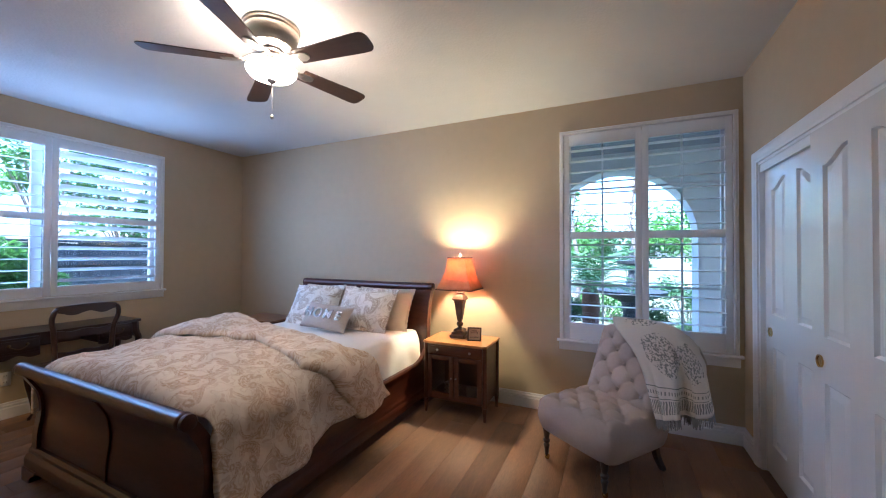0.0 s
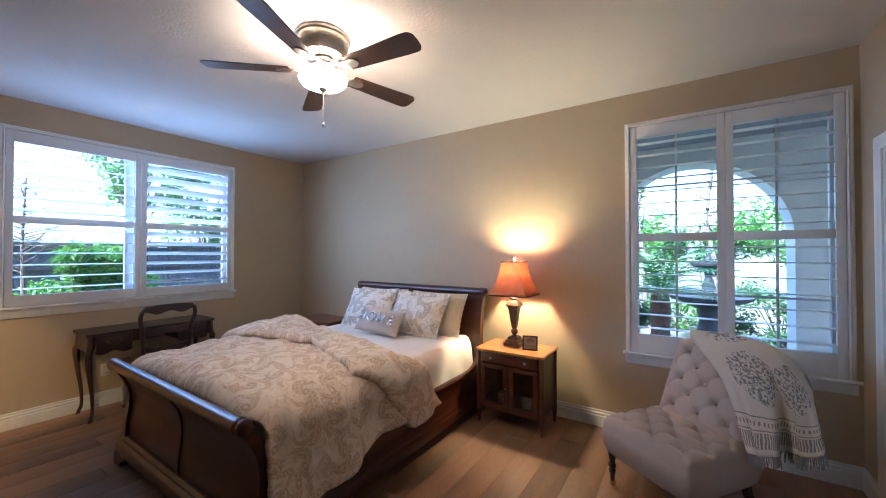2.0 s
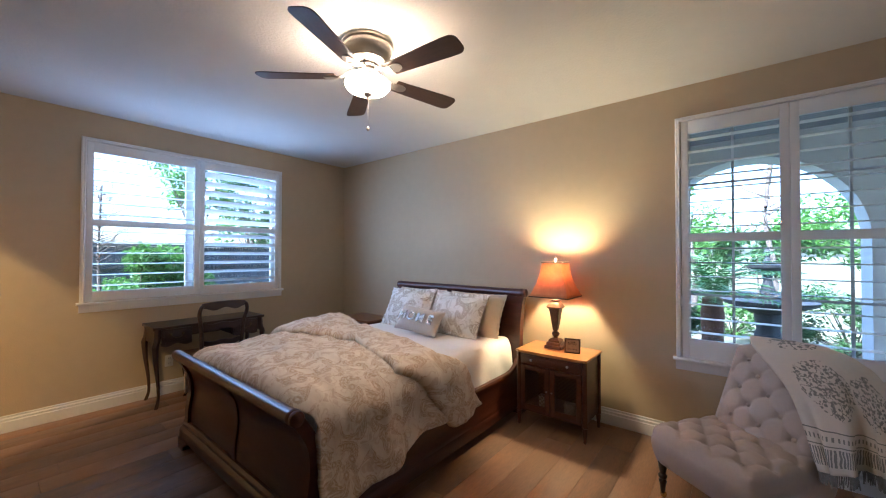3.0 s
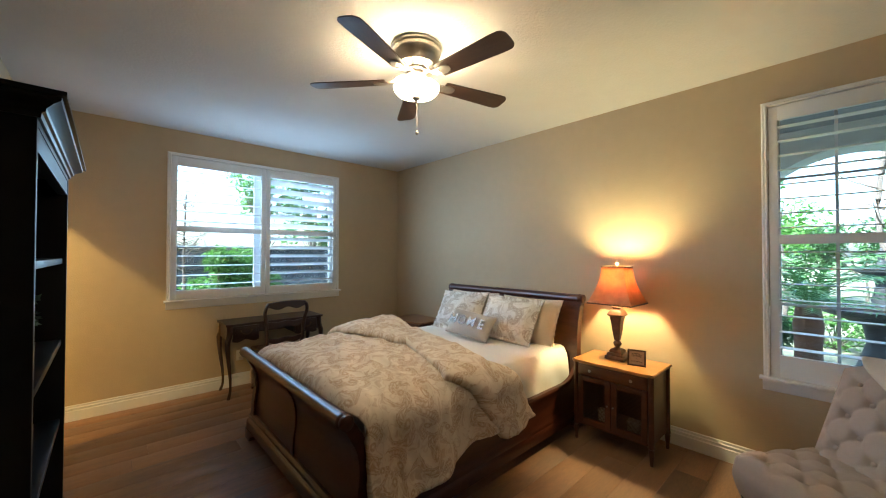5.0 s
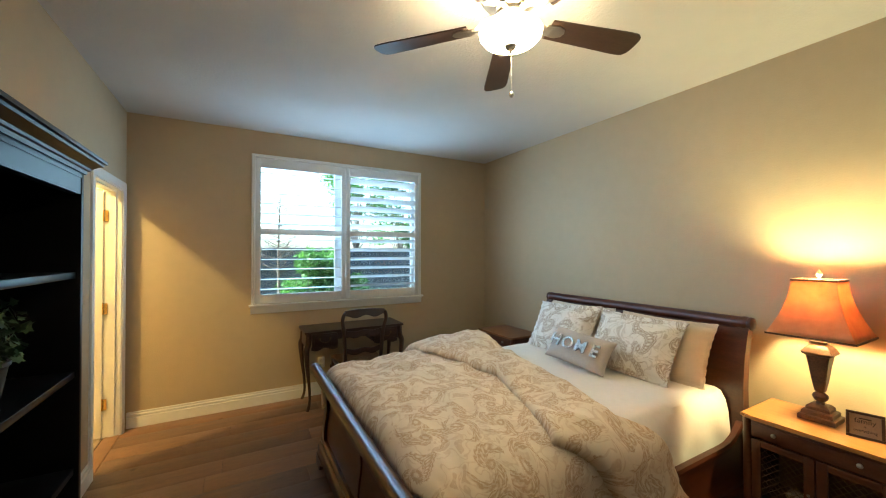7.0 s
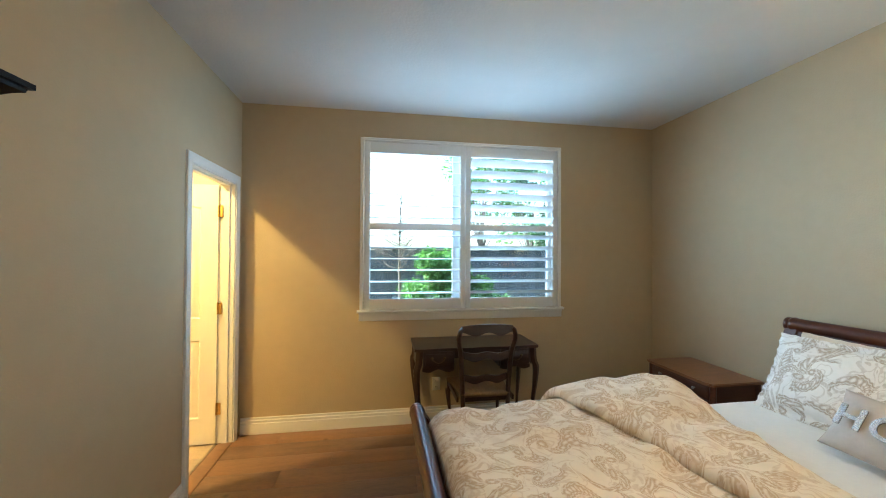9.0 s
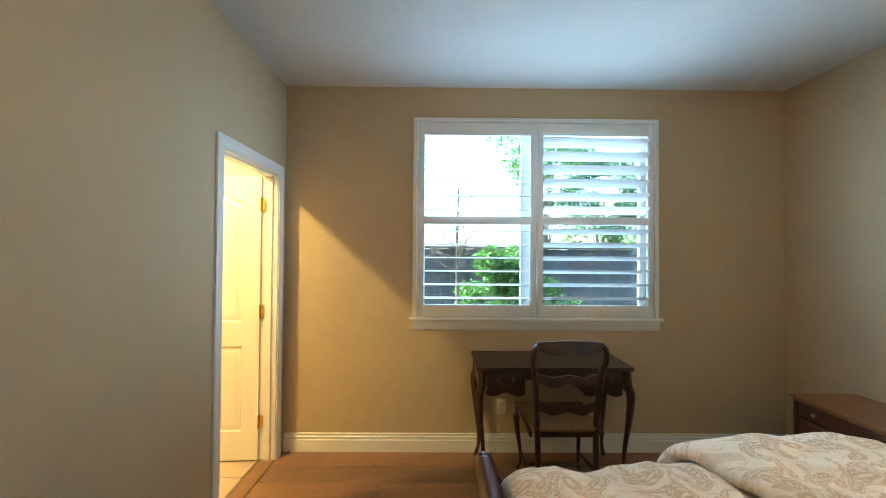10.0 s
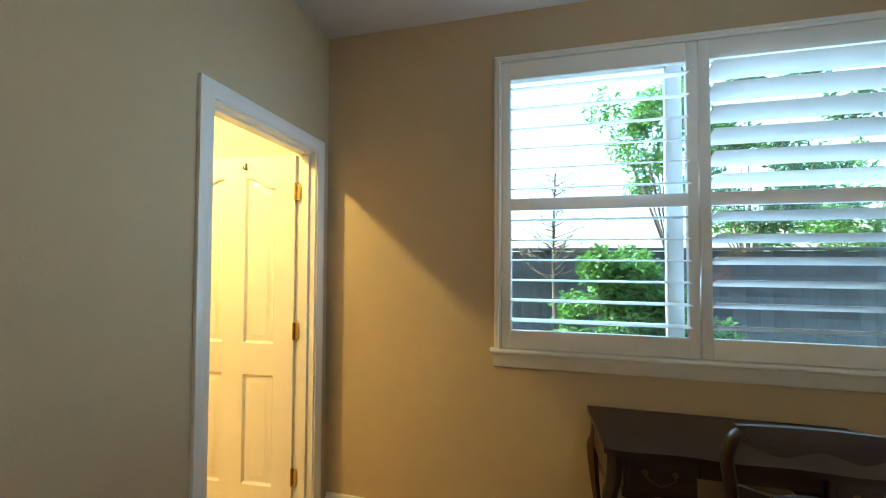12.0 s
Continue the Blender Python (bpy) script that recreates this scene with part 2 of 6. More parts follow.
structure("wall_west", wall_with_hole("y", W, W - T, -T, N + T, W1[:2], W1[2:], H), PAINT_WALL, "beige textured painted wall with a shuttered window", "wall")
structure("wall_north", wall_with_hole("x", N, N + T, W, E, W2[:2], W2[2:], H), PAINT_WALL, "beige textured painted wall behind the bed", "wall")
structure("wall_south", wall_with_hole("x", 0, -0.115, W, E, D1[:2], (0, D1[2]), H), PAINT_WALL, "beige textured painted wall with an open doorway", "wall")
structure("wall_east", wall_with_hole("y", E, E + 0.115, -0.115, N + T, CL[:2], (0, CL[2]), H), PAINT_WALL, "beige textured painted wall with a sliding-door closet", "wall")
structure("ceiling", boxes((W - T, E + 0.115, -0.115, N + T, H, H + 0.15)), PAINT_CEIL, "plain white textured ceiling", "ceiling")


def baseboard(bm, p, q, inward):
    """Stepped skirting from p to q on the wall face."""
    d = Vector((q[0] - p[0], q[1] - p[1], 0))
    n = Vector((*inward, 0))
    prof = [(0.0, 0.0), (0.017, 0.0), (0.017, 0.086), (0.009, 0.090), (0.009, 0.098), (0.0135, 0.101), (0.0135, 0.111), (0.006, 0.115), (0.006, 0.124), (0.009, 0.128), (0.007, 0.135), (0.0, 0.135)]
    a = Vector((*p, 0))
    rings(bm, [[a + n * u + Vector((0, 0, v)) for u, v in prof], [a + d + n * u + Vector((0, 0, v)) for u, v in prof]])


bm = bmesh.new()
baseboard(bm, (0, 0.016), (0, N - 0.016), (1, 0))
structure("baseboard_west", bm, TRIM, "white stepped wooden baseboard", "baseboard")
bm = bmesh.new()
baseboard(bm, (0, N), (E, N), (0, -1))
structure("baseboard_north", bm, TRIM, "white stepped wooden baseboard", "baseboard")
bm = bmesh.new()
baseboard(bm, (0.862, 0), (E, 0), (0, 1))
structure("baseboard_south", bm, TRIM, "white stepped wooden baseboard", "baseboard")
bm = bmesh.new()
baseboard(bm, (E, 3.562), (E, N - 0.016), (-1, 0))
baseboard(bm, (E, 0.016), (E, 1.862), (-1, 0))
structure("baseboard_east", bm, TRIM, "white stepped wooden baseboard", "baseboard")

# ---- bathroom and closet shells ----
structure("wall_bath", boxes((-0.16, 0, -2.4, -0.16, 0, H), (2.3, 2.42, -2.4, -0.115, 0, H), (-0.16, 2.42, -2.52, -2.4, 0, H)), BATHWALL, "warm cream bathroom walls", "wall")
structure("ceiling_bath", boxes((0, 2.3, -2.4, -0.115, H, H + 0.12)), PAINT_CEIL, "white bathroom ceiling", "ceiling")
structure("wall_closet", boxes((6.2, 6.3, 1.8, 3.79, 0, H), (E + 0.115, 6.2, 1.8, 1.9, 0, H), (E + 0.115, 6.2, 3.69, 3.79, 0, H), (E + 0.115, 6.3, 1.8, 3.79, H, H + 0.1)), PAINT_WALL, "plain closet walls", "wall")


def casing(bm, x0, x1, z1, width=0.062, depth=0.018, m=None):
    """Door casing round an opening, in the plane y = 0, proud towards +y."""
    prof = [(0.0, 0.0), (0.0, depth * 0.55), (0.008, depth * 0.72), (0.02, depth * 0.72), (0.028, depth), (width - 0.012, depth), (width, depth * 0.75), (width, 0.0)]
    path = [((x0, 0), (-1, 0)), ((x0, z1), (-1, 1)), ((x1, z1), (1, 1)), ((x1, 0), (1, 0))]
    loops = [[Vector((p[0] + d[0] * u, v, p[1] + d[1] * u)) for u, v in prof] for p, d in path]
    n0 = len(bm.verts)
    rings(bm, loops)
    if m is not None:
        bm.verts.ensure_lookup_table()
        bmesh.ops.transform(bm, matrix=m, verts=bm.verts[n0:])
    return bm


bm = casing(bmesh.new(), D1[0] + 0.008, D1[1] - 0.008, D1[2] - 0.005, 0.061)
structure("trim_bath_door", bm, TRIM, "white moulded door casing", "door trim")
bm = boxes((D1[0], D1[0] + 0.016, -0.117, 0.001, 0, D1[2] - 0.016), (D1[1] - 0.016, D1[1], -0.117, 0.001, 0, D1[2] - 0.016), (D1[0], D1[1], -0.117, 0.001, D1[2] - 0.016, D1[2]),
           (D1[0] + 0.016, D1[0] + 0.028, -0.075, -0.035, 0, D1[2] - 0.028), (D1[1] - 0.028, D1[1] - 0.016, -0.075, -0.035, 0, D1[2] - 0.028), (D1[0] + 0.016, D1[1] - 0.016, -0.075, -0.035, D1[2] - 0.028, D1[2] - 0.016))
structure("trim_bath_jamb", bm, TRIM, "white door jamb with stop", "door trim")
me = pose(E, 0, 0, 0, 0, 90)
bm = casing(bmesh.new(), CL[0], CL[1] - 0.0, CL[2], 0.075, 0.02, me)
structure("trim_closet", bm, TRIM, "white moulded closet casing", "door trim")
bm = boxes((E - 0.001, E + 0.115, CL[1] - 0.018, CL[1], 0, CL[2]), (E - 0.001, E + 0.115, CL[0], CL[0] + 0.018, 0, CL[2]), (E - 0.001, E + 0.115, CL[0] + 0.018, CL[1] - 0.018, CL[2] - 0.018, CL[2]),
           (E + 0.004, E + 0.02, CL[0] + 0.018, CL[1] - 0.018, CL[2] - 0.068, CL[2] - 0.018))
structure("trim_closet_jamb", bm, TRIM, "white closet jamb and track fascia", "door trim")


def arch_outline(x0, x1, z0, z1, rise, inner, n=12):
    """A panel outline whose top sweeps up towards the door's middle, and its plain box with matching points."""
    a, b = [], []
    for i in range(n + 1):
        f = i / n
        x = x1 + (x0 - x1) * f
        g = f if inner < 0 else 1 - f
        g = min(1.0, max(0.0, (g - 0.08) / 0.84))
        a.append((x, z1 - rise + rise * g * g * (3 - 2 * g)))
        b.append((x, z1))
    return [(x0, z0), (x1, z0)] + a, [(x0, z0), (x1, z0)] + b


def shrink(pts, d):
    cx0, cx1 = min(p[0] for p in pts), max(p[0] for p in pts)
    cz0, cz1 = min(p[1] for p in pts), max(p[1] for p in pts)
    mx, mz = (cx0 + cx1) / 2, (cz0 + cz1) / 2
    kx, kz = 1 - 2 * d / (cx1 - cx0), 1 - 2 * d / (cz1 - cz0)
    return [(mx + (x - mx) * kx, mz + (z - mz) * kz) for x, z in pts]


def panel_slab(bm, w, h, t, st, mid, rails=(0.20, 0.80, 0.97)):
    """A moulded door: x 0..w, z 0..h, faces at y = 0 and y = -t; four raised panels on both faces, the upper two with curved heads."""
    cw = (w - 2 * st - mid) / 2
    xs = [0, st, st + cw, st + cw + mid, w - st, w]
    zs = [0, *rails, h - 0.12, h]
    for sgn, y in ((1, 0.0), (-1, -t)):
        for i in range(5):
            for j in range(5):
                if i in (1, 3) and j in (1, 3):
                    rise = 0.06 if j == 3 else 0.0
                    o, b = arch_outline(xs[i], xs[i + 1], zs[j], zs[j + 1], rise, 1 if i == 1 else -1)
                    steps = [(b, 0), (o, 0), (shrink(o, 0.01), -0.013), (shrink(o, 0.02), -0.013), (shrink(o, 0.045), -0.002), (shrink(o, 0.05), -0.002)]
                    if j == 1:
                        steps = steps[1:]
                    loops = [[(x, y + sgn * d, z) for x, z in pts] for pts, d in steps]
                    vs = [[bm.verts.new(p) for p in lp] for lp in loops]
                    n = len(vs[0])
                    for a, c in zip(vs, vs[1:]):
                        for k in range(n):
                            q = (k + 1) % n
                            if (a[k].co - c[k].co).length < 1e-6 and (a[q].co - c[q].co).length < 1e-6:
                                continue
                            bm.faces.new((a[k], a[q], c[q], c[k]))
                    bm.faces.new(vs[-1])
                else:
                    bm.faces.new([bm.verts.new(p) for p in ((xs[i], y, zs[j]), (xs[i + 1], y, zs[j]), (xs[i + 1], y, zs[j + 1]), (xs[i], y, zs[j + 1]))])
    for x in (0, w):
        bm.faces.new([bm.verts.new(p) for p in ((x, 0, 0), (x, -t, 0), (x, -t, h), (x, 0, h))])
    for z in (0, h):
        bm.faces.new([bm.verts.new(p) for p in ((0, 0, z), (w, 0, z), (w, -t, z), (0, -t, z))])
    bmesh.ops.remove_doubles(bm, verts=bm.verts[:], dist=0.0002)
    return bm


def flush_pull(bm, r=0.029):
    return turned(bm, [(0.001, 0.004), (r * 0.72, 0.004), (r * 0.78, 0.0075), (r, 0.008), (r, 0.001), (0.001, 0.0005)], seg=24)


# bath door, swung open into the bathroom
door = thing("door_1", "open white moulded four-panel door with brass hinges", "door", (0.142, -0.114, 0.012), -86)
tagged(door, kind="structure")
leaf = part("door_leaf", panel_slab(bmesh.new(), 0.735, 2.01, 0.035, 0.118, 0.135), DOORPAINT, door)
for z in (0.22, 1.0, 1.76):
    bm = boxes((-0.004, 0.0005, -0.036, 0.0, z, z + 0.09), bevel=0.0008)
    box(bm, -0.014, -0.004, 0.0, 0.002, z, z + 0.09)
    turned(bm, [(0.0065, 0), (0.0065, 0.09)], (-0.005, 0.004, z), seg=10)
    turned(bm, [(0.001, 0), (0.0045, 0.003), (0.001, 0.008)], (-0.005, 0.004, z + 0.09), seg=8)
    box(bm, -0.032, -0.005, -0.002, 0.001, z, z + 0.09)
    part("hinge", bm, BRASS, door, "polished brass butt hinge")
bm = boxes((0.292, 0.304, 0.0, 0.006, 1.935, 1.975), bevel=0.002)
sweep(bm, smooth_path([(0.298, 0.004, 1.942), (0.298, 0.022, 1.938), (0.298, 0.028, 1.952)], 8), oval(0.004, 0.004, 8), up=(1, 0, 0))
part("robe_hook", bm, WALNUT, door, "small dark robe hook")

# closet sliding doors
for k, (x, y0) in enumerate(((E + 0.062, 3.472), (E + 0.024, 2.748))):
    d = thing("door_%d" % (k + 2), "closed white gloss moulded sliding closet door with brass pull", "door", (x, y0, 0.012), -90, "closet doors")
    tagged(d, kind="structure")
    bm = panel_slab(bmesh.new(), 0.775, 1.985, 0.034, 0.112, 0.15, (0.20, 0.815, 1.02))
    part("door_leaf", bm, DOORPAINT, d)
    bm = flush_pull(bmesh.new())
    bmesh.ops.transform(bm, matrix=pose((0.088, 0.078)[k], -0.033, 0.905, 90, 0, 0), verts=bm.verts[:])
    part("flush_pull", bm, BRASS, d, "round brass flush pull")

# ---- shuttered windows ----


def window(name, w, h, centre, rails, tilts, bars, m, label):
    """A window in local axes: x along the wall, y into the wall, z up from the stool; opening 0..w by 0..h.
    rails: (bottom, mid low, mid high, top) heights of louvre bays; tilts: per panel (lower, upper) degrees; bars: (columns, rows) of the sash."""
    win = thing(name, label, "window")
    win.matrix_world = m
    tagged(win, kind="structure")
    f = 0.034
    # frame proud of the wall
    prof = [(0.0, 0.02), (0.0, -0.018), (0.008, -0.024), (0.016, -0.018), (0.026, -0.02), (f, -0.012), (f, 0.0), (0.004, 0.001)]
    path = [((0, 0), (-1, 0)), ((0, h), (-1, 1)), ((w, h), (1, 1)), ((w, 0), (1, 0))]
    bm = rings(bmesh.new(), [[Vector((p[0] + d[0] * u, v, p[1] + d[1] * u)) for u, v in prof] for p, d in path])
    part("window_frame", bm, TRIM, win)
    # stool and apron
    bm = bmesh.new()
    extruded(bm, [(0.14, 0.0), (-0.03, 0.0), (-0.038, -0.006), (-0.038, -0.016), (-0.03, -0.022), (0.0, -0.022), (0.0, -0.023), (0.14, -0.023)], "x", -f - 0.02, w + f + 0.02)
    extruded(bm, [(0.0, -0.023), (-0.022, -0.023), (-0.022, -0.038), (-0.015, -0.048), (-0.015, -0.082), (-0.008, -0.093), (0.0, -0.093)], "x", -f - 0.004, w + f + 0.004)
    part("window_sill", bm, TRIM, win)
    # outer sash
    bm = bmesh.new()
    s = 0.05
    mull = centre - (0.062 if not bars else 0.0)
    for r in ((0.0, s), (w - s, w), (mull - 0.035, mull + 0.035)):
        box(bm, r[0], r[1], 0.095, 0.14, s, h - s, bevel=0.004)
    for r in ((0.0, s), (h - s, h)):
        box(bm, 0, w, 0.095, 0.14, r[0], r[1], bevel=0.004)
    part("sash", bm, VINYL, win, "white vinyl window sash")
    for a, b in ((s, mull - 0.035), (mull + 0.035, w - s)):
        pane = part("pane", boxes((a, b, 0.116, 0.12, s, h - s)), GLASS, win, "clear window glass")
        pane.visible_shadow = False
        if bars:
            bm = bmesh.new()
            for i in range(1, bars[0]):
                x = a + (b - a) * i / bars[0]
                box(bm, x - 0.008, x + 0.008, 0.106, 0.1155, s, h - s)
            for i in range(1, bars[1]):
                z = s + (h - 2 * s) * i / bars[1]
                box(bm, a, b, 0.107, 0.1150, z - 0.008, z + 0.008)
            part("muntin", bm, VINYL, win, "white muntin bars")
    # shutter panels
    for k, (a, b) in enumerate(((0.004, centre - 0.002), (centre + 0.002, w - 0.004))):
        st = 0.046
        p = part("shutter_panel", boxes((a, a + st, -0.014, 0.014, 0.004, h - 0.004), (b - st, b, -0.014, 0.014, 0.004, h - 0.004),
                                        (a + st, b - st, -0.014, 0.014, 0.004, rails[0]), (a + st, b - st, -0.014, 0.014, rails[1], rails[2]), (a + st, b - st, -0.014, 0.014, rails[3], h - 0.004), bevel=0.002), SHUTTER, win, "white plantation shutter panel")
        for (lo, hi), tilt in zip(((rails[0], rails[1]), (rails[2], rails[3])), tilts[k]):
            n = round((hi - lo) / 0.099)
            pitch = (hi - lo) / n
            me = None
            for i in range(n):
                if me is None:
                    c = [(0.057 * math.cos(q), 0.0044 * math.sin(q)) for q in (2 * math.pi * j / 14 for j in range(14))]
                    me = mesh_of("louver", extruded(bmesh.new(), [(y, z) for y, z in c], "x", a + st + 0.001, b - st - 0.001), SHUTTER, 40)
                lv = new("louver", me)
                lv.parent = p
                lv.matrix_local = pose(0, 0, lo + pitch * (i + 0.5), tilt, 0, 0)
        bm = bmesh.new()
        for z in (0.22 * h, 0.8 * h):
            x = a - 0.002 if k == 0 else b + 0.002
            turned(bm, [(0.004, 0), (0.004, 0.07)], (x, -0.018, z), seg=8)
        part("shutter_hinge", bm, SHUTTER, p)
    return win


window("window_1", W1[1] - W1[0], W1[3] - W1[2], 0.9, (0.095, 0.70, 0.76, 1.375), ((1, 14), (-18, -25)), None,
       Matrix.Translation((W, W1[0], W1[2])) @ pose(0, 0, 0, 0, 0, 90), "white plantation shutters, one panel open and one tilted, over a slider window")
window("window_2", W2[1] - W2[0], W2[3] - W2[2], 0.612, (0.15, 0.88, 0.94, 1.70), ((-3, 5), (-3, 5)), (2, 4),
       Matrix.Translation((W2[0], N, W2[2])), "white plantation shutters with open louvers in front of a gridded window")

# ---- things: bed and bedding ----


def paisley(name, ground, motif, scale=5.0, strength=1.0):
    """Woven scroll pattern on the cloth's own axes (metres): curled leaves turning about scattered centres, with vines between."""
    m = mat(name, ground, 0.88, vary=0.06, scale=5, bump=0.3, bscale=420, spec=0.2)
    nt = m.node_tree
    p = nt.nodes["Principled BSDF"]
    old = p.inputs["Base Color"].links[0].from_socket

    def make(kind, **sockets):
        q = nt.nodes.new("ShaderNode" + kind)
        for k, v in sockets.items():
            q.inputs[k].default_value = v
        return q

    def calc(op, a, b=0.0, c=0.0):
        q = nt.nodes.new("ShaderNodeMath")
        q.operation = op
        for i, v in enumerate((a, b, c)):
            if isinstance(v, (int, float)):
                q.inputs[i].default_value = v
            else:
                nt.links.new(v, q.inputs[i])
        return q.outputs[0]

    def above(a, t, soft):
        q = make("MapRange")
        q.inputs["From Min"].default_value, q.inputs["From Max"].default_value = t - soft, t + soft
        nt.links.new(a, q.inputs["Value"])
        return q.outputs[0]

    def within(a, lo, hi, soft):
        return calc('MULTIPLY', above(a, lo, soft), calc('SUBTRACT', 1.0, above(a, hi, soft)))

    uv = make("UVMap")
    no = make("TexNoise", Scale=scale * 0.9, Detail=1.5)
    nt.links.new(uv.outputs[0], no.inputs["Vector"])
    warp = nt.nodes.new("ShaderNodeVectorMath")
    warp.operation = 'MULTIPLY_ADD'
    warp.inputs[1].default_value = (0.16, 0.16, 0.0)
    nt.links.new(no.outputs["Color"], warp.inputs[0])
    nt.links.new(uv.outputs[0], warp.inputs[2])
    vo = make("TexVoronoi", Scale=scale, Randomness=0.8)
    vo.voronoi_dimensions = '2D'
    nt.links.new(warp.outputs[0], vo.inputs["Vector"])
    rel = nt.nodes.new("ShaderNodeVectorMath")
    rel.operation = 'SUBTRACT'
    nt.links.new(warp.outputs[0], rel.inputs[0])
    nt.links.new(vo.outputs["Position"], rel.inputs[1])
    xy, rgb = make("SeparateXYZ"), make("SeparateColor")
    nt.links.new(rel.outputs[0], xy.inputs[0])
    nt.links.new(vo.outputs["Color"], rgb.inputs[0])
    ang, r = calc('ARCTAN2', xy.outputs[1], xy.outputs[0]), vo.outputs["Distance"]
    phase = calc('MULTIPLY', rgb.outputs[0], 6.28)
    hand = calc('SUBTRACT', calc('MULTIPLY', calc('GREATER_THAN', rgb.outputs[1], 0.5), 2.0), 1.0)
    turn = calc('MULTIPLY', hand, calc('MULTIPLY', r, 8.5))
    leafy = calc('SINE', calc('ADD', calc('MULTIPLY_ADD', ang, 2.0, phase), turn))
    frill = calc('SINE', calc('ADD', calc('MULTIPLY', ang, 22.0), calc('MULTIPLY', r, 30.0)))
    edge = calc('MULTIPLY_ADD', frill, 0.10, leafy)
    reach = within(r, 0.15, 0.62, 0.03)
    body = calc('MULTIPLY', within(edge, 0.05, 0.98, 0.10), reach)
    inner = calc('MULTIPLY', within(edge, 0.42, 0.60, 0.05), reach)
    rose = calc('MULTIPLY', within(calc('MULTIPLY_ADD', frill, 0.015, r), 0.045, 0.125, 0.012), 1.0)
    n2 = make("TexNoise", Scale=scale * 2.6, Detail=1.0)
    n2.inputs["Distortion"].default_value = 0.8
    nt.links.new(warp.outputs[0], n2.inputs["Vector"])
    vine = calc('MULTIPLY', within(n2.outputs["Fac"], 0.48, 0.53, 0.012), 0.45)
    patch = calc('MULTIPLY', above(n2.outputs["Fac"], 0.64, 0.012), 0.6)
    n3 = make("TexNoise", Scale=scale * 16, Detail=2.0)
    nt.links.new(uv.outputs[0], n3.inputs["Vector"])
    lace = calc('MULTIPLY_ADD', within(n3.outputs["Fac"], 0.42, 1.1, 0.06), 0.45, 0.55)
    mask = calc('MAXIMUM', calc('MAXIMUM', calc('SUBTRACT', body, calc('MULTIPLY', inner, 0.75)), rose), calc('MAXIMUM', vine, patch))
    mask = calc('MULTIPLY', calc('MULTIPLY', mask, lace), strength)
    mx = nt.nodes.new("ShaderNodeMix")
    mx.data_type = 'RGBA'
    nt.links.new(mask, mx.inputs["Factor"])
    nt.links.new(old, mx.inputs["A"])
    mx.inputs["B"].default_value = (*motif, 1)
    nt.links.new(mx.outputs["Result"], p.inputs["Base Color"])
    return m


DUVET = paisley("paisley_cotton", (0.80, 0.69, 0.55), (0.50, 0.33, 0.19), 6.0, 0.78)
SHAM = paisley("paisley_sham", (0.84, 0.79, 0.72), (0.44, 0.35, 0.26), 5.8, 0.9)
CREAM = mat("cream_cotton", (0.66, 0.56, 0.42), 0.9, vary=0.05, scale=6, bump=0.2, bscale=200, spec=0.2)
SEQUIN = mat("silver_sequin", (0.54, 0.52, 0.51), 0.25, metal=0.9, vary=0.4, scale=60, bump=0.6, bscale=200)


def wpart(name, bm, material, parent, label="", smooth=35):
    """A part whose mesh was made in world axes."""
    bmesh.ops.transform(bm, matrix=parent.matrix_world.inverted(), verts=bm.verts[:])
    return part(name, bm, material, parent, label, smooth)


BX0, BX1 = 1.37, 3.045
bed = thing("sleigh_bed", "cherry wood sleigh bed with rolled head and foot", "bed", (2.2, 2.47, 0))


def scroll(keys, thick, n=22):
    """A closed (y, z) outline round a bent centre line."""
    c = smooth_path([(0, y, z) for y, z in keys], n)
    a, b = [], []
    for i, p in enumerate(c):
        d = (c[min(i + 1, n)] - c[max(i - 1, 0)]).normalized()
        s = Vector((0, -d.z, d.y))
        t = thick if not callable(thick) else thick(i / n)
        a.append((p.y + s.y * t / 2, p.z + s.z * t / 2))
        b.append((p.y - s.y * t / 2, p.z - s.z * t / 2))
    return a + b[::-1]


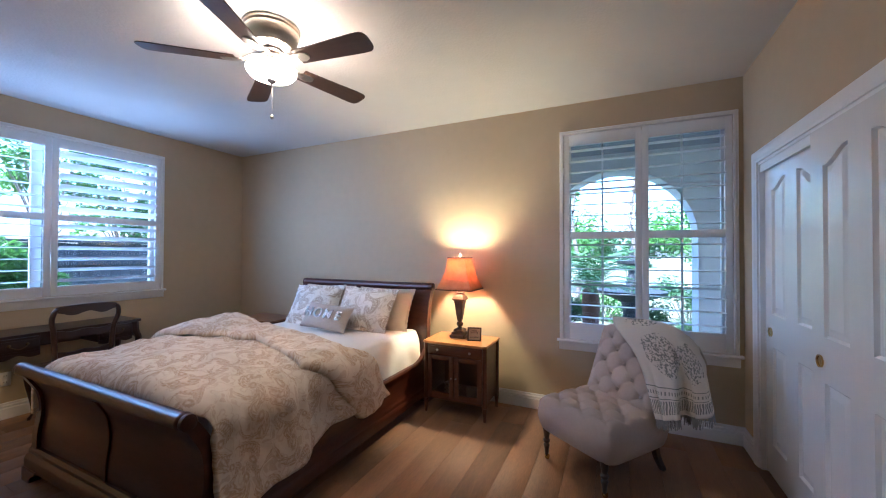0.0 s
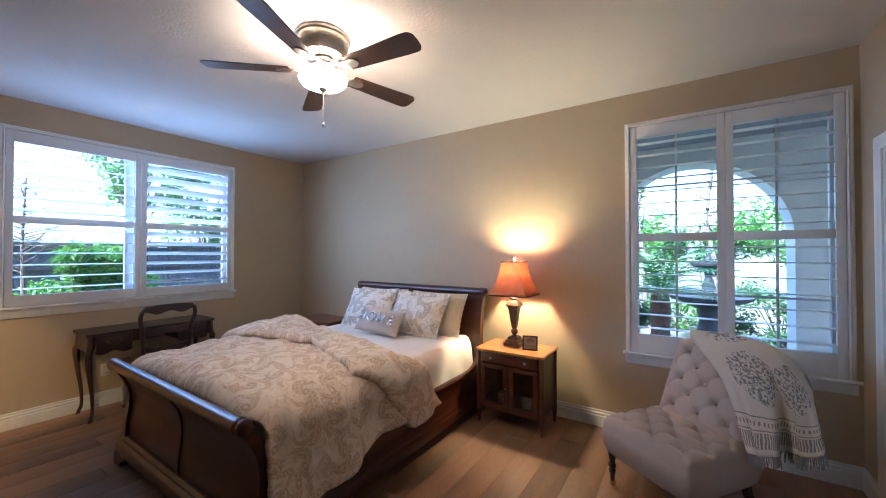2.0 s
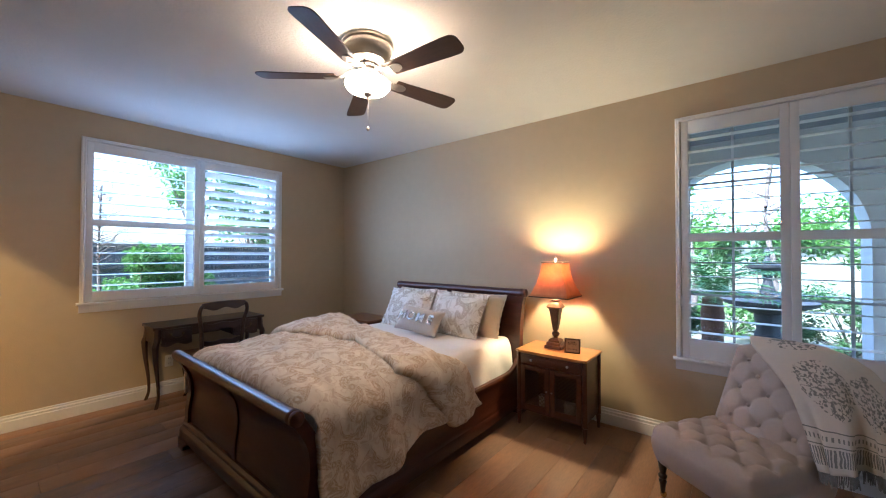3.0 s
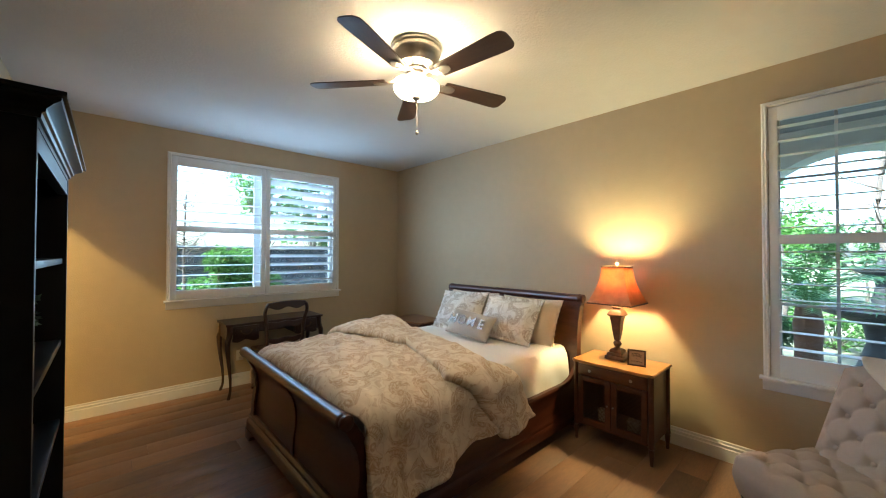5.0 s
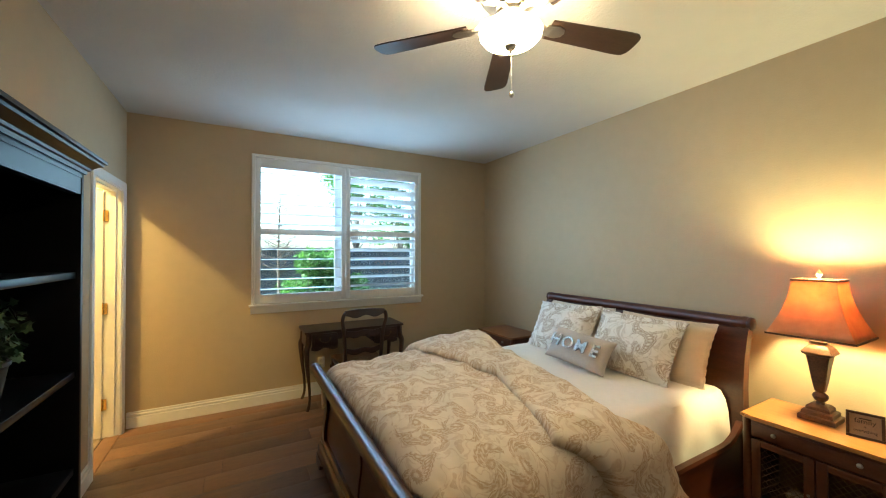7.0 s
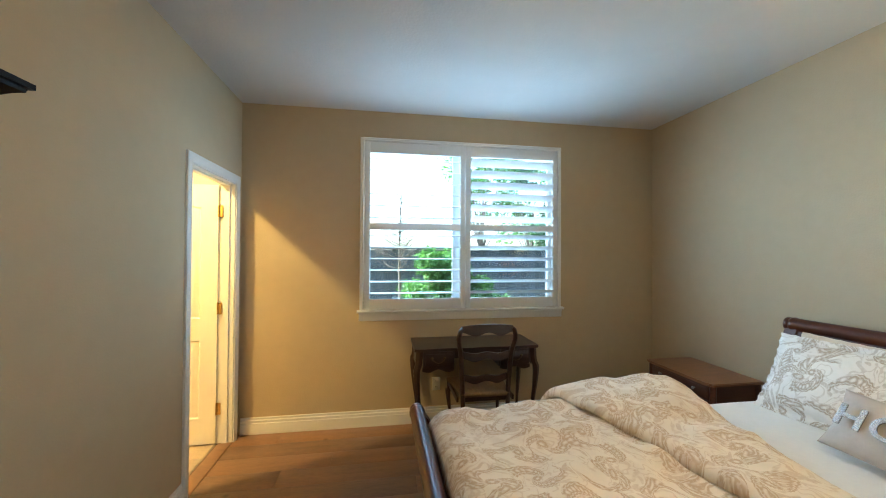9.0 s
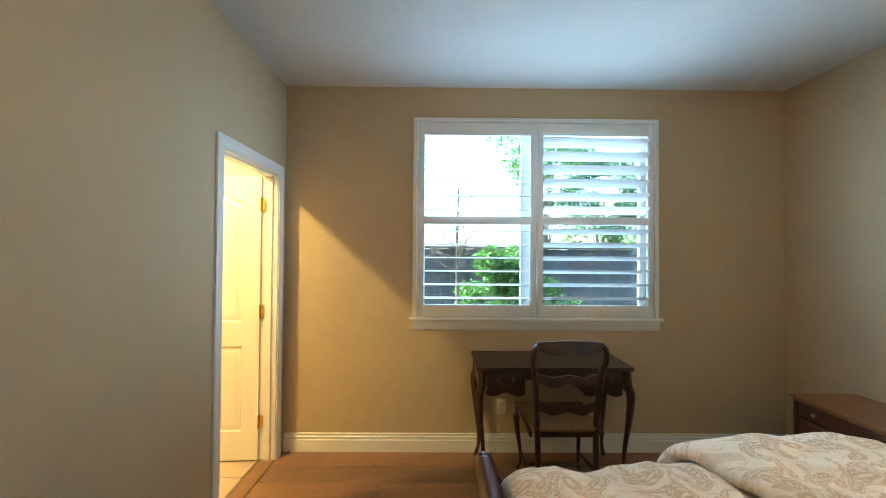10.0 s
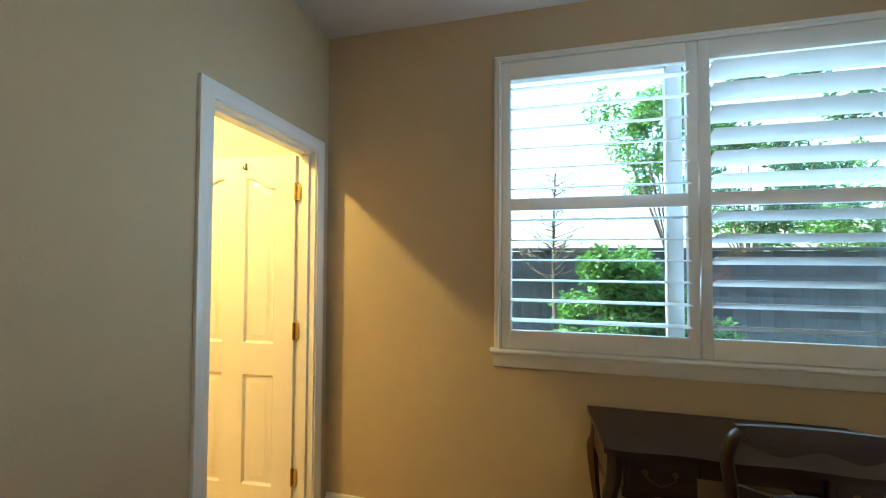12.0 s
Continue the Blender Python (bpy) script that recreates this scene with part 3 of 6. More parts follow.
def sleigh_end(keys, roll, base, sgn):
    post_t = lambda f: 0.075 - 0.02 * f
    for x0, x1 in ((BX0, BX0 + 0.065), (BX1 - 0.065, BX1)):
        bm = extruded(bmesh.new(), scroll(keys, post_t), "x", x0, x1)
        bmesh.ops.bevel(bm, geom=[e for e in bm.edges if e.calc_face_angle(0) > 1.0], offset=0.006, segments=2, affect='EDGES')
        wpart("post", bm, CHERRY, bed)
    wpart("panel", extruded(bmesh.new(), scroll(keys, 0.03), "x", BX0 + 0.06, BX1 - 0.06), CHERRY, bed)
    bm = bmesh.new()
    for x in ((BX0 + BX1) / 2,):
        extruded(bm, scroll([(y + sgn * 0.019, z) for y, z in keys[:-1]], 0.012), "x", x - 0.022, x + 0.022)
    wpart("stile", bm, CHERRY, bed)
    # crest roll with ringed ends
    bm = bmesh.new()
    prof = [(0.001, 0), (roll[2] * 0.55, 0.0), (roll[2], 0.008), (roll[2] * 1.05, 0.02), (roll[2] * 0.96, 0.03), (roll[2] * 1.1, 0.042), (roll[2] * 1.1, 0.052), (roll[2], 0.062)]
    full = BX1 - BX0 + 0.03
    prof = prof + [(r, full - z) for r, z in prof[::-1]]
    turned(bm, prof, seg=20)
    bmesh.ops.transform(bm, matrix=Matrix.Translation((BX0 - 0.015, roll[0], roll[1])) @ pose(0, 0, 0, 0, 90, 0), verts=bm.verts[:])
    wpart("crest_roll", bm, CHERRY, bed)
    # plinth and bracket feet
    y0, y1 = base
    out = [(y0, 0.075), (y0, 0.13), (y0 + 0.008, 0.15), (y0 + 0.02, 0.158), (y0 + 0.02, 0.178), (y0 + 0.032, 0.195), (y1 - 0.032, 0.195), (y1 - 0.02, 0.178), (y1 - 0.02, 0.158), (y1 - 0.008, 0.15), (y1, 0.13), (y1, 0.075)]
    wpart("plinth", extruded(bmesh.new(), out, "x", BX0 - 0.02, BX1 + 0.02), CHERRY, bed)
    for x, d in ((BX0 - 0.03, 1), (BX1 + 0.03, -1)):
        o = [(x, 0), (x, 0.09), (x + d * 0.20, 0.09), (x + d * 0.17, 0.06), (x + d * 0.115, 0.045), (x + d * 0.10, 0.0)]
        bm = extruded(bmesh.new(), o, "y", y0 - 0.008, y1 + 0.008)
        bmesh.ops.bevel(bm, geom=bm.edges[:], offset=0.006, segments=2, affect='EDGES')
        wpart("bracket_foot", bm, CHERRY, bed)


sleigh_end([(1.425, 0.15), (1.425, 0.28), (1.44, 0.42), (1.425, 0.54), (1.38, 0.63), (1.345, 0.685)], (1.338, 0.693, 0.036), (1.36, 1.49), -1)
sleigh_end([(3.545, 0.15), (3.545, 0.45), (3.535, 0.66), (3.55, 0.84), (3.585, 0.98), (3.62, 1.065)], (3.618, 1.076, 0.04), (3.49, 3.61), -1)
for x, d in ((BX1 - 0.02, 1), (BX0 + 0.02, -1)):
    o = [(x - d * 0.02, 0.08), (x + d * 0.045, 0.08), (x + d * 0.045, 0.12), (x + d * 0.040, 0.14), (x + d * 0.03, 0.152), (x + d * 0.03, 0.168), (x + d * 0.024, 0.182), (x + d * 0.012, 0.20), (x + d * 0.012, 0.355), (x + d * 0.02, 0.37), (x + d * 0.02, 0.39), (x + d * 0.01, 0.402), (x - d * 0.02, 0.402)]
    bm = bmesh.new()
    n = 36
    loops = []
    for i in range(n + 1):
        y = 1.455 + (3.53 - 1.455) * i / n
        rise = 0.12 * max(0, (y - 3.30) / 0.23) ** 2.2
        loops.append([(a, y, b + (rise if b > 0.3 else 0)) for a, b in o])
    rings(bm, loops)
    wpart("side_rail", bm, CHERRY, bed)


def mattress_mesh():
    bm = bmesh.new()
    nx, ny = 40, 44
    x0, x1, y0, y1 = 1.42, 2.985, 1.475, 3.515
    sec = []
    r = 0.075
    for i in range(nx + 1):
        f = i / nx
        if f < 0.3:
            g = f / 0.3
            sec.append((x0, 0.27 + g * (0.41 - r)) if g < 0.7 else (x0 + r - r * math.cos((g - 0.7) / 0.3 * math.pi / 2), 0.27 + 0.7 * (0.41 - r) + (r + 0.3 * (0.41 - r)) * math.sin((g - 0.7) / 0.3 * math.pi / 2)))
        elif f > 0.7:
            g = (1 - f) / 0.3
            sec.append((x1, 0.27 + g * (0.41 - r)) if g < 0.7 else (x1 - r + r * math.cos((g - 0.7) / 0.3 * math.pi / 2), 0.27 + 0.7 * (0.41 - r) + (r + 0.3 * (0.41 - r)) * math.sin((g - 0.7) / 0.3 * math.pi / 2)))
        else:
            sec.append((x0 + r + (x1 - x0 - 2 * r) * (f - 0.3) / 0.4, 0.68))
    loops = []
    for j in range(ny + 1):
        y = y0 + (y1 - y0) * j / ny
        end = min(1, (y1 - y) / 0.05) ** 0.5
        lp = []
        for x, z in sec:
            w = noise.noise((x * 3, y * 4, z * 3)) * 0.008 + noise.noise((x * 9, y * 5, z * 9)) * 0.004
            side = 1 if z > 0.3 else 0
            w += 0.007 * math.sin(y * 23 + 9 * z + 3 * noise.noise((y * 4, z * 3, 1.0))) * max(0.0, min(1.0, (0.66 - z) * 6)) * max(0.0, min(1.0, (y - 2.4) * 2))
            xx = 2.2 + (x - 2.2) * (0.96 + 0.04 * end)
            lp.append((xx + w * side * (1 if abs(x - 2.2) > 0.7 else 0.2), y, z * (0.97 + 0.03 * end) + w * side))
        loops.append(lp)
    rings(bm, loops)
    return bm


tag = thing("mattress", "deep mattress in a fitted white sheet", "mattress", (2.2, 2.47, 0.27))
wpart("fitted_sheet", mattress_mesh(), SHEET, tag)


def drape(y0, y1, rise, lift, hang_r, hang_l, seed, nv, crown):
    """A quilt laid across the bed: profile across the bed, carried along it. y0, y1 may follow x."""
    bm = bmesh.new()
    xl, xr, r = 1.385 - lift, 3.075 + lift * 0.6, 0.19
    top = 0.712 + rise
    nu = 150
    lay = bm.loops.layers.uv.new("UVMap")
    hang_l_len, w = top - r - hang_l, (xr - xl - 2 * r)
    q = math.pi / 2 * r
    grid = []
    for j in range(nv + 1):
        v = j / nv
        row = []
        edge = (1 - (2 * v - 1) ** 10) ** 0.5 if crown else 1.0
        for i in range(nu + 1):
            f = i / nu
            hr = hang_r(v)
            tot = hang_l_len + q + w + q + (top - r - hr)
            s = f * tot
            if s < hang_l_len:
                x, z, nx, nz = xl, hang_l + s, -1, 0
            elif s < hang_l_len + q:
                a = (s - hang_l_len) / r
                x, z, nx, nz = xl + r - r * math.cos(a), top - r + r * math.sin(a), -math.cos(a), math.sin(a)
            elif s < hang_l_len + q + w:
                x, z, nx, nz = xl + r + s - hang_l_len - q, top, 0, 1
            elif s < hang_l_len + 2 * q + w:
                a = (s - hang_l_len - q - w) / r
                x, z, nx, nz = xr - r + r * math.sin(a), top - r + r * math.cos(a), math.sin(a), math.cos(a)
            else:
                fall = s - hang_l_len - 2 * q - w
                x, z, nx, nz = xr + (0.22 - 0.08 * crown) * fall, top - r - fall, 1, 0
            ya, yb = y0(x), y1(x)
            y = ya + (yb - ya) * v
            dome = 0.035 * math.sin(math.pi * min(1, max(0, (x - xl) / (xr - xl)))) ** 0.5 * nz
            dome += 0.018 * math.exp(-((x - 1.7) / 0.28) ** 2) * nz if crown else 0.0
            big = noise.noise((x * 2.2 + seed, y * 2.6, z * 2.2)) * 0.032
            mid = noise.noise((x * 6 + seed, y * 4.2, z * 6)) * 0.017
            fine = abs(noise.noise((x * 11 - y * 5 + seed, y * 10 + x * 6, z * 9)))
            rip = 0.010 * (0.3 - fine) * (1.5 - nz)
            rip += abs(noise.noise((x * 4.5 + y * 3 + seed, y * 7.5 - x * 2, z * 3))) * 0.026
            fold = 0.0
            if nz < 0.7 and x > 2.2:
                fold = 0.03 * (top - z) * 2.2 * math.sin(y * 13 + seed + 2 * noise.noise((y * 3, seed, 0)))
            d = big + mid - rip + fold + lift * (edge if crown else 1) + dome
            d = max(d, -0.02) if nz < 0.5 else d
            foot = max(0.0, 1 - (y - 1.381) / 0.12) if not crown else 0.0
            tuck = 0.12 * (1 - (1 - foot * foot) ** 0.5) * (nz if nz > 0.2 else 0.2)
            row.append((bm.verts.new((x + nx * d, y, z + nz * d - tuck)), s, y))
        grid.append(row)
    for a, b in zip(grid, grid[1:]):
        for i in range(nu):
            f = bm.faces.new([q[0] for q in (a[i], a[i + 1], b[i + 1], b[i])])
            for lp, q in zip(f.loops, (a[i], a[i + 1], b[i + 1], b[i])):
                lp[lay].uv = (q[1], q[2])
    return bm


def fold_foot(x):
    """Foot-side line of the turned-back part: it dips across the bed and swings back where the quilt hangs."""
    return 2.04 + 0.2 * (x - 1.5) - 0.56 * max(0, x - 2.35) + 2.1 * max(0, x - 3.0) + 3.0 * max(0, x - 3.1) + 0.012 * math.sin(x * 7)


def fold_head(x):
    """Head-side line of the turned-back part."""
    return 2.69 - 0.20 * (x - 1.48) + 1.9 * max(0, x - 2.99) + 3.0 * max(0, x - 3.1) + 0.012 * math.sin(x * 5.1)


duvet = thing("duvet", "cream cotton duvet with tan paisley, folded back", "duvet", (2.2, 2.1, 0.7))
ob = wpart("quilt", drape(lambda x: 1.382 + 0.056 * min(1, max(0, (x - 2.9) / 0.16)), lambda x: fold_foot(x) + 0.16, 0.03, 0.008, lambda v: 0.14 + 0.255 * v ** 0.62 + 0.012 * math.sin(v * 11), 0.42, 3.0, 100, False), DUVET, duvet, "", 80)
md = ob.modifiers.new("thickness", 'SOLIDIFY')
md.thickness, md.offset = 0.03, -1
ob = wpart("turned_back_edge", drape(fold_foot, fold_head, 0.045, 0.052, lambda v: 0.325 + 0.03 * v, 0.44, 7.7, 48, True), DUVET, duvet, "", 80)
md = ob.modifiers.new("thickness", 'SOLIDIFY')
md.thickness, md.offset = 0.045, -1


def cushion(bm, w, h, t, flange=0.0, seed=0.0, n=26, pinch=0.06):
    """A stuffed pillow in the x-z plane, centred; t is its full thickness, flange a flat border."""
    lay = bm.loops.layers.uv.new("UVMap")
    fw, fh = w / 2, h / 2
    sides = []
    for sgn in (1, -1):
        g = []
        for j in range(n + 1):
            row = []
            for i in range(n + 1):
                a, b = 2 * i / n - 1, 2 * j / n - 1
                ia, ib = min(1, abs(a) * fw / (fw - flange)), min(1, abs(b) * fh / (fh - flange))
                th = t / 2 * ((1 - ia ** 2.6) * (1 - ib ** 2.6)) ** 0.55 + 0.004
                x = a * fw * (1 - pinch * (1 - b * b) * abs(a) ** 3)
                z = b * fh * (1 - pinch * (1 - a * a) * abs(b) ** 3)
                wr = noise.noise((x * 9 + seed, z * 9, sgn * 2.0)) * 0.008 + noise.noise((x * 22 + seed, z * 20, sgn)) * 0.003
                th2 = th + (wr if th > 0.008 else 0)
                ruffle = (0.006 * math.sin(a * 30 + b * 26 + seed) if flange and (ia >= 1 or ib >= 1) else 0)
                row.append((x, sgn * -th2 + ruffle, z))
            g.append(row)
        sides.append(g)
    ring_f = [[bm.verts.new(p) for p in r] for r in sides[0]]
    ring_b = [[bm.verts.new(p) for p in r] for r in sides[1]]
    for g in (ring_f, ring_b):
        for j in range(n):
            for i in range(n):
                f = bm.faces.new((g[j][i], g[j][i + 1], g[j + 1][i + 1], g[j + 1][i]))
                for lp in f.loops:
                    lp[lay].uv = (lp.vert.co.x + seed, lp.vert.co.z)
    for k in range(n):
        for a, b in (((0, k), (0, k + 1)), ((n, k), (n, k + 1)), ((k, 0), (k + 1, 0)), ((k, n), (k + 1, n))):
            bm.faces.new((ring_f[a[0]][a[1]], ring_f[b[0]][b[1]], ring_b[b[0]][b[1]], ring_b[a[0]][a[1]]))
    return bm


def pillow(name, label, size, flange, at, tilt, turn, material, seed, roll=0, group=""):
    ob = part(name, cushion(bmesh.new(), *size, flange, seed), material, None, "", 80)
    tagged(ob, label, "pillow", group)
    if flange:
        # the flat border is a part of its own
        def in_border(f):
            c = f.calc_center_median()
            return abs(c.x) > size[0] / 2 - flange * 1.25 or abs(c.z) > size[1] / 2 - flange * 1.25
        for border in (True, False):
            bm = bmesh.new()
            bm.from_mesh(ob.data)
            bmesh.ops.delete(bm, geom=[f for f in bm.faces if in_border(f) != border], context='FACES')
            if border:
                rim = mesh_of("flange", bm, material, 80)
            else:
                body = mesh_of(name, bm, material, 80)
        ob.data = body
        edge = new("flange", rim)
        edge.parent = ob
    ob.matrix_world = Matrix.Translation(at) @ pose(0, 0, 0, 0, 0, turn) @ pose(0, 0, 0, -tilt, roll, 0)
    return ob


pillow("pillow", "plain cream cotton sleeping pillow behind the sham", (0.66, 0.44, 0.15), 0.03, (2.585, 3.425, 0.86), 24, 0, CREAM, 1.2, 0, "cream pillows")
pillow("pillow", "plain cream cotton sleeping pillow behind the sham", (0.66, 0.44, 0.15), 0.03, (1.86, 3.43, 0.86), 22, 2, CREAM, 5.2, 0, "cream pillows")
pillow("pillow_sham", "cream paisley pillow sham leaning on the headboard", (0.63, 0.46, 0.18), 0.04, (2.475, 3.285, 0.87), 33, 1, SHAM, 2.3, 1, "paisley shams")
pillow("pillow_sham", "cream paisley pillow sham leaning on the headboard", (0.63, 0.46, 0.18), 0.04, (1.83, 3.30, 0.87), 31, 4, SHAM, 8.1, -2, "paisley shams")
home = pillow("throw_pillow", "small grey-beige linen pillow lettered HOME in silver sequins", (0.50, 0.25, 0.12), 0.0, (2.245, 3.02, 0.815), 34, 3, LINEN, 4.4, 4)
for k, ch in enumerate("HOME"):
    cu = bpy.data.curves.new("letter", 'FONT')
    cu.body, cu.size, cu.extrude, cu.align_x, cu.align_y, cu.offset = ch, 0.122, 0.004, 'CENTER', 'CENTER', 0.003
    tmp = new("letter_curve", cu)
    me = bpy.data.meshes.new_from_object(tmp.evaluated_get(bpy.context.evaluated_depsgraph_get()))
    bpy.data.objects.remove(tmp)
    me.materials.clear()
    me.materials.append(SEQUIN)
    le = new("letter", me)
    le.parent = home
    u = -0.165 + k * 0.11
    le.matrix_local = pose(u, -0.074 + 0.12 * u * u * 2, 0.0, 90, 0, 0)
    tagged(le, "silver sequin letter")

# ---- things: night tables, table lamp, photo frame ----


def lattice(bm, x0, x1, z0, z1, y, step=0.032, r=0.0016):
    """Crossed wires filling a box."""
    def wire(p, q):
        sweep(bm, [p, q], oval(r, r, 5), up=(0, 1, 0))
    h = z1 - z0
    k = x0 - h
    while k < x1:
        a, b = max(k, x0), min(k + h, x1)
        if b - a > 0.004:
            wire((a, y, z0 + a - k), (b, y, z0 + b - k))
            wire((a, y - 0.002, z1 - (a - k)), (b, y - 0.002, z1 - (b - k)))
        k += step


DARKIN = mat("dark_cabinet_inside", (0.02, 0.012, 0.008), 0.7)
STONE = mat("patterned_box", (0.42, 0.36, 0.28), 0.8, vary=0.7, scale=45)


def night_table(at, w, d, h, lattice_doors, label, wood, top_label):
    """Front faces -y; local x centred, y from 0 (front) to d."""
    t = thing("night_table", label, "night table", at)
    hw = w / 2
    o = [(-hw, 0.012), (-hw + 0.02, 0.012), (-hw + 0.028, 0.0), (-hw + 0.06, -0.004), (hw - 0.06, -0.004), (hw - 0.028, 0.0), (hw - 0.02, 0.012), (hw, 0.012), (hw, d), (-hw, d)]
    bm = extruded(bmesh.new(), o, "z", h - 0.02, h)
    bmesh.ops.bevel(bm, geom=[e for e in bm.edges if abs(e.verts[0].co.z - e.verts[1].co.z) < 1e-5], offset=0.005, segments=2, affect='EDGES')
    part("top", bm, wood, t, top_label)
    b0, b1 = 0.13, h - 0.021
    bw = hw - 0.025
    part("carcass", boxes((-bw, -bw + 0.018, 0.03, d - 0.01, b0, b1), (bw - 0.018, bw, 0.03, d - 0.01, b0, b1), (-bw + 0.018, bw - 0.018, d - 0.022, d - 0.01, b0, b1), (-bw + 0.018, bw - 0.018, 0.03, d - 0.022, b0, b0 + 0.018), (-bw + 0.018, bw - 0.018, 0.05, d - 0.022, b1 - 0.11, b1 - 0.098)), MAHOG, t)
    for x in (-bw, bw):
        for y in (0.035, d - 0.03):
            bm = turned(bmesh.new(), [(0.010, 0.0), (0.014, 0.012), (0.011, 0.02), (0.018, 0.085), (0.020, 0.105), (0.014, 0.112), (0.022, 0.12), (0.022, 0.13), (0.019, 0.135), (0.019, b1 - 0.1), (0.021, b1 - 0.09), (0.019, b1 - 0.08), (0.020, b1 - 0.005), (0.020, b1)], (x, y, 0), seg=14)
            part("leg", bm, MAHOG, t)
    dr = part("drawer_front", boxes((-bw + 0.022, bw - 0.022, 0.02, 0.04, b1 - 0.095, b1 - 0.008), (-bw + 0.04, bw - 0.04, 0.016, 0.021, b1 - 0.082, b1 - 0.02), bevel=0.003), MAHOG, t)
    for x in (-bw * 0.55, bw * 0.55):
        bm = turned(bmesh.new(), [(0.004, 0.0), (0.004, 0.01), (0.011, 0.016), (0.011, 0.021), (0.001, 0.026)], seg=12)
        bmesh.ops.transform(bm, matrix=pose(x, 0.017, b1 - 0.05, 90, 0, 0), verts=bm.verts[:])
        part("knob", bm, STEEL, dr, "small metal knob")
    z0, z1 = b0 + 0.02, b1 - 0.105
    if lattice_doors:
        for s in (-1, 1):
            a, b = sorted((s * 0.003, s * (bw - 0.022)))
            dd = part("door", boxes((a, a + 0.04, 0.02, 0.038, z0, z1), (b - 0.04, b, 0.02, 0.038, z0, z1), (a + 0.04, b - 0.04, 0.02, 0.038, z0, z0 + 0.04), (a + 0.04, b - 0.04, 0.02, 0.038, z1 - 0.035, z1), bevel=0.003), MAHOG, t)
            bm = bmesh.new()
            lattice(bm, a + 0.04, b - 0.04, z0 + 0.04, z1 - 0.035, 0.03)
            part("wire_lattice", bm, WIRE, dd, "crossed dark brass wire lattice")
            bm = turned(bmesh.new(), [(0.003, 0.0), (0.003, 0.008), (0.007, 0.012), (0.001, 0.018)], seg=10)
            bmesh.ops.transform(bm, matrix=pose(s * 0.022, 0.019, (z0 + z1) / 2, 90, 0, 0), verts=bm.verts[:])
            part("knob", bm, STEEL, dd, "small metal knob")
    else:
        for k in range(2):
            a = z0 + (z1 - z0) * k / 2 + 0.004
            b = z0 + (z1 - z0) * (k + 1) / 2 - 0.004
            dd = part("drawer_front", boxes((-bw + 0.022, bw - 0.022, 0.02, 0.04, a, b), (-bw + 0.04, bw - 0.04, 0.016, 0.021, a + 0.014, b - 0.014), bevel=0.003), MAHOG, t)
            for x in (-bw * 0.55, bw * 0.55):
                bm = turned(bmesh.new(), [(0.004, 0.0), (0.004, 0.01), (0.011, 0.016), (0.011, 0.021), (0.001, 0.026)], seg=12)
                bmesh.ops.transform(bm, matrix=pose(x, 0.017, (a + b) / 2, 90, 0, 0), verts=bm.verts[:])
                part("knob", bm, STEEL, dd, "small metal knob")
    return t


NT = (3.41, 3.285)
NH = 0.635
night_table((NT[0], NT[1], 0), 0.60, 0.41, NH, True, "dark wooden night table with honey top and wire-lattice doors", HONEY, "honey-coloured wooden top")
night_table((0.80, 3.335, 0), 0.62, 0.42, 0.625, False, "dark wooden night table with drawers beside the bed", RUSSET, "russet wooden top")
for x, y, w, h in ((3.30, 3.42, 0.07, 0.085), (3.53, 3.41, 0.085, 0.075)):
    bm = boxes((x - w / 2, x + w / 2, y, y + 0.06, 0.149, 0.149 + h), bevel=0.006)
    box(bm, x - w / 2 - 0.003, x + w / 2 + 0.003, y - 0.003, y + 0.063, 0.149 + h * 0.75, 0.152 + h, bevel=0.003)
    ob = new("trinket_box", mesh_of("trinket_box", bm, STONE, 35))
    tagged(ob, "small patterned beige box inside the night table", "box")

SHADE = bpy.data.materials.new("amber_lamp_shade")
SHADE.use_nodes = True
nt = SHADE.node_tree
pr = nt.nodes["Principled BSDF"]
tl = nt.nodes.new("ShaderNodeBsdfTranslucent")
ms = nt.nodes.new("ShaderNodeMixShader")
no = nt.nodes.new("ShaderNodeTexNoise")
no.inputs["Scale"].default_value, no.inputs["Detail"].default_value = 16, 6
tc = nt.nodes.new("ShaderNodeTexCoord")
nt.links.new(tc.outputs["Object"], no.inputs["Vector"])
rp = nt.nodes.new("ShaderNodeValToRGB")
rp.color_ramp.elements[0].position, rp.color_ramp.elements[1].position = 0.3, 0.7
rp.color_ramp.elements[0].color, rp.color_ramp.elements[1].color = (0.50, 0.215, 0.085, 1), (0.62, 0.30, 0.125, 1)
nt.links.new(no.outputs["Fac"], rp.inputs[0])
nt.links.new(rp.outputs[0], tl.inputs[0])
nt.links.new(rp.outputs[0], pr.inputs["Base Color"])
pr.inputs["Roughness"].default_value = 0.8
ms.inputs[0].default_value = 0.24
nt.links.new(pr.outputs[0], ms.inputs[1])
nt.links.new(tl.outputs[0], ms.inputs[2])
nt.links.new(ms.outputs[0], nt.nodes["Material Output"].inputs[0])
BRONZE = mat("antique_bronze", (0.10, 0.055, 0.03), 0.42, metal=0.35, vary=0.6, scale=14, bump=0.1, bscale=80, tint=(0.03, 0.018, 0.012))
SPECK = mat("speckled_panel", (0.05, 0.035, 0.025), 0.4, vary=0.9, scale=60)

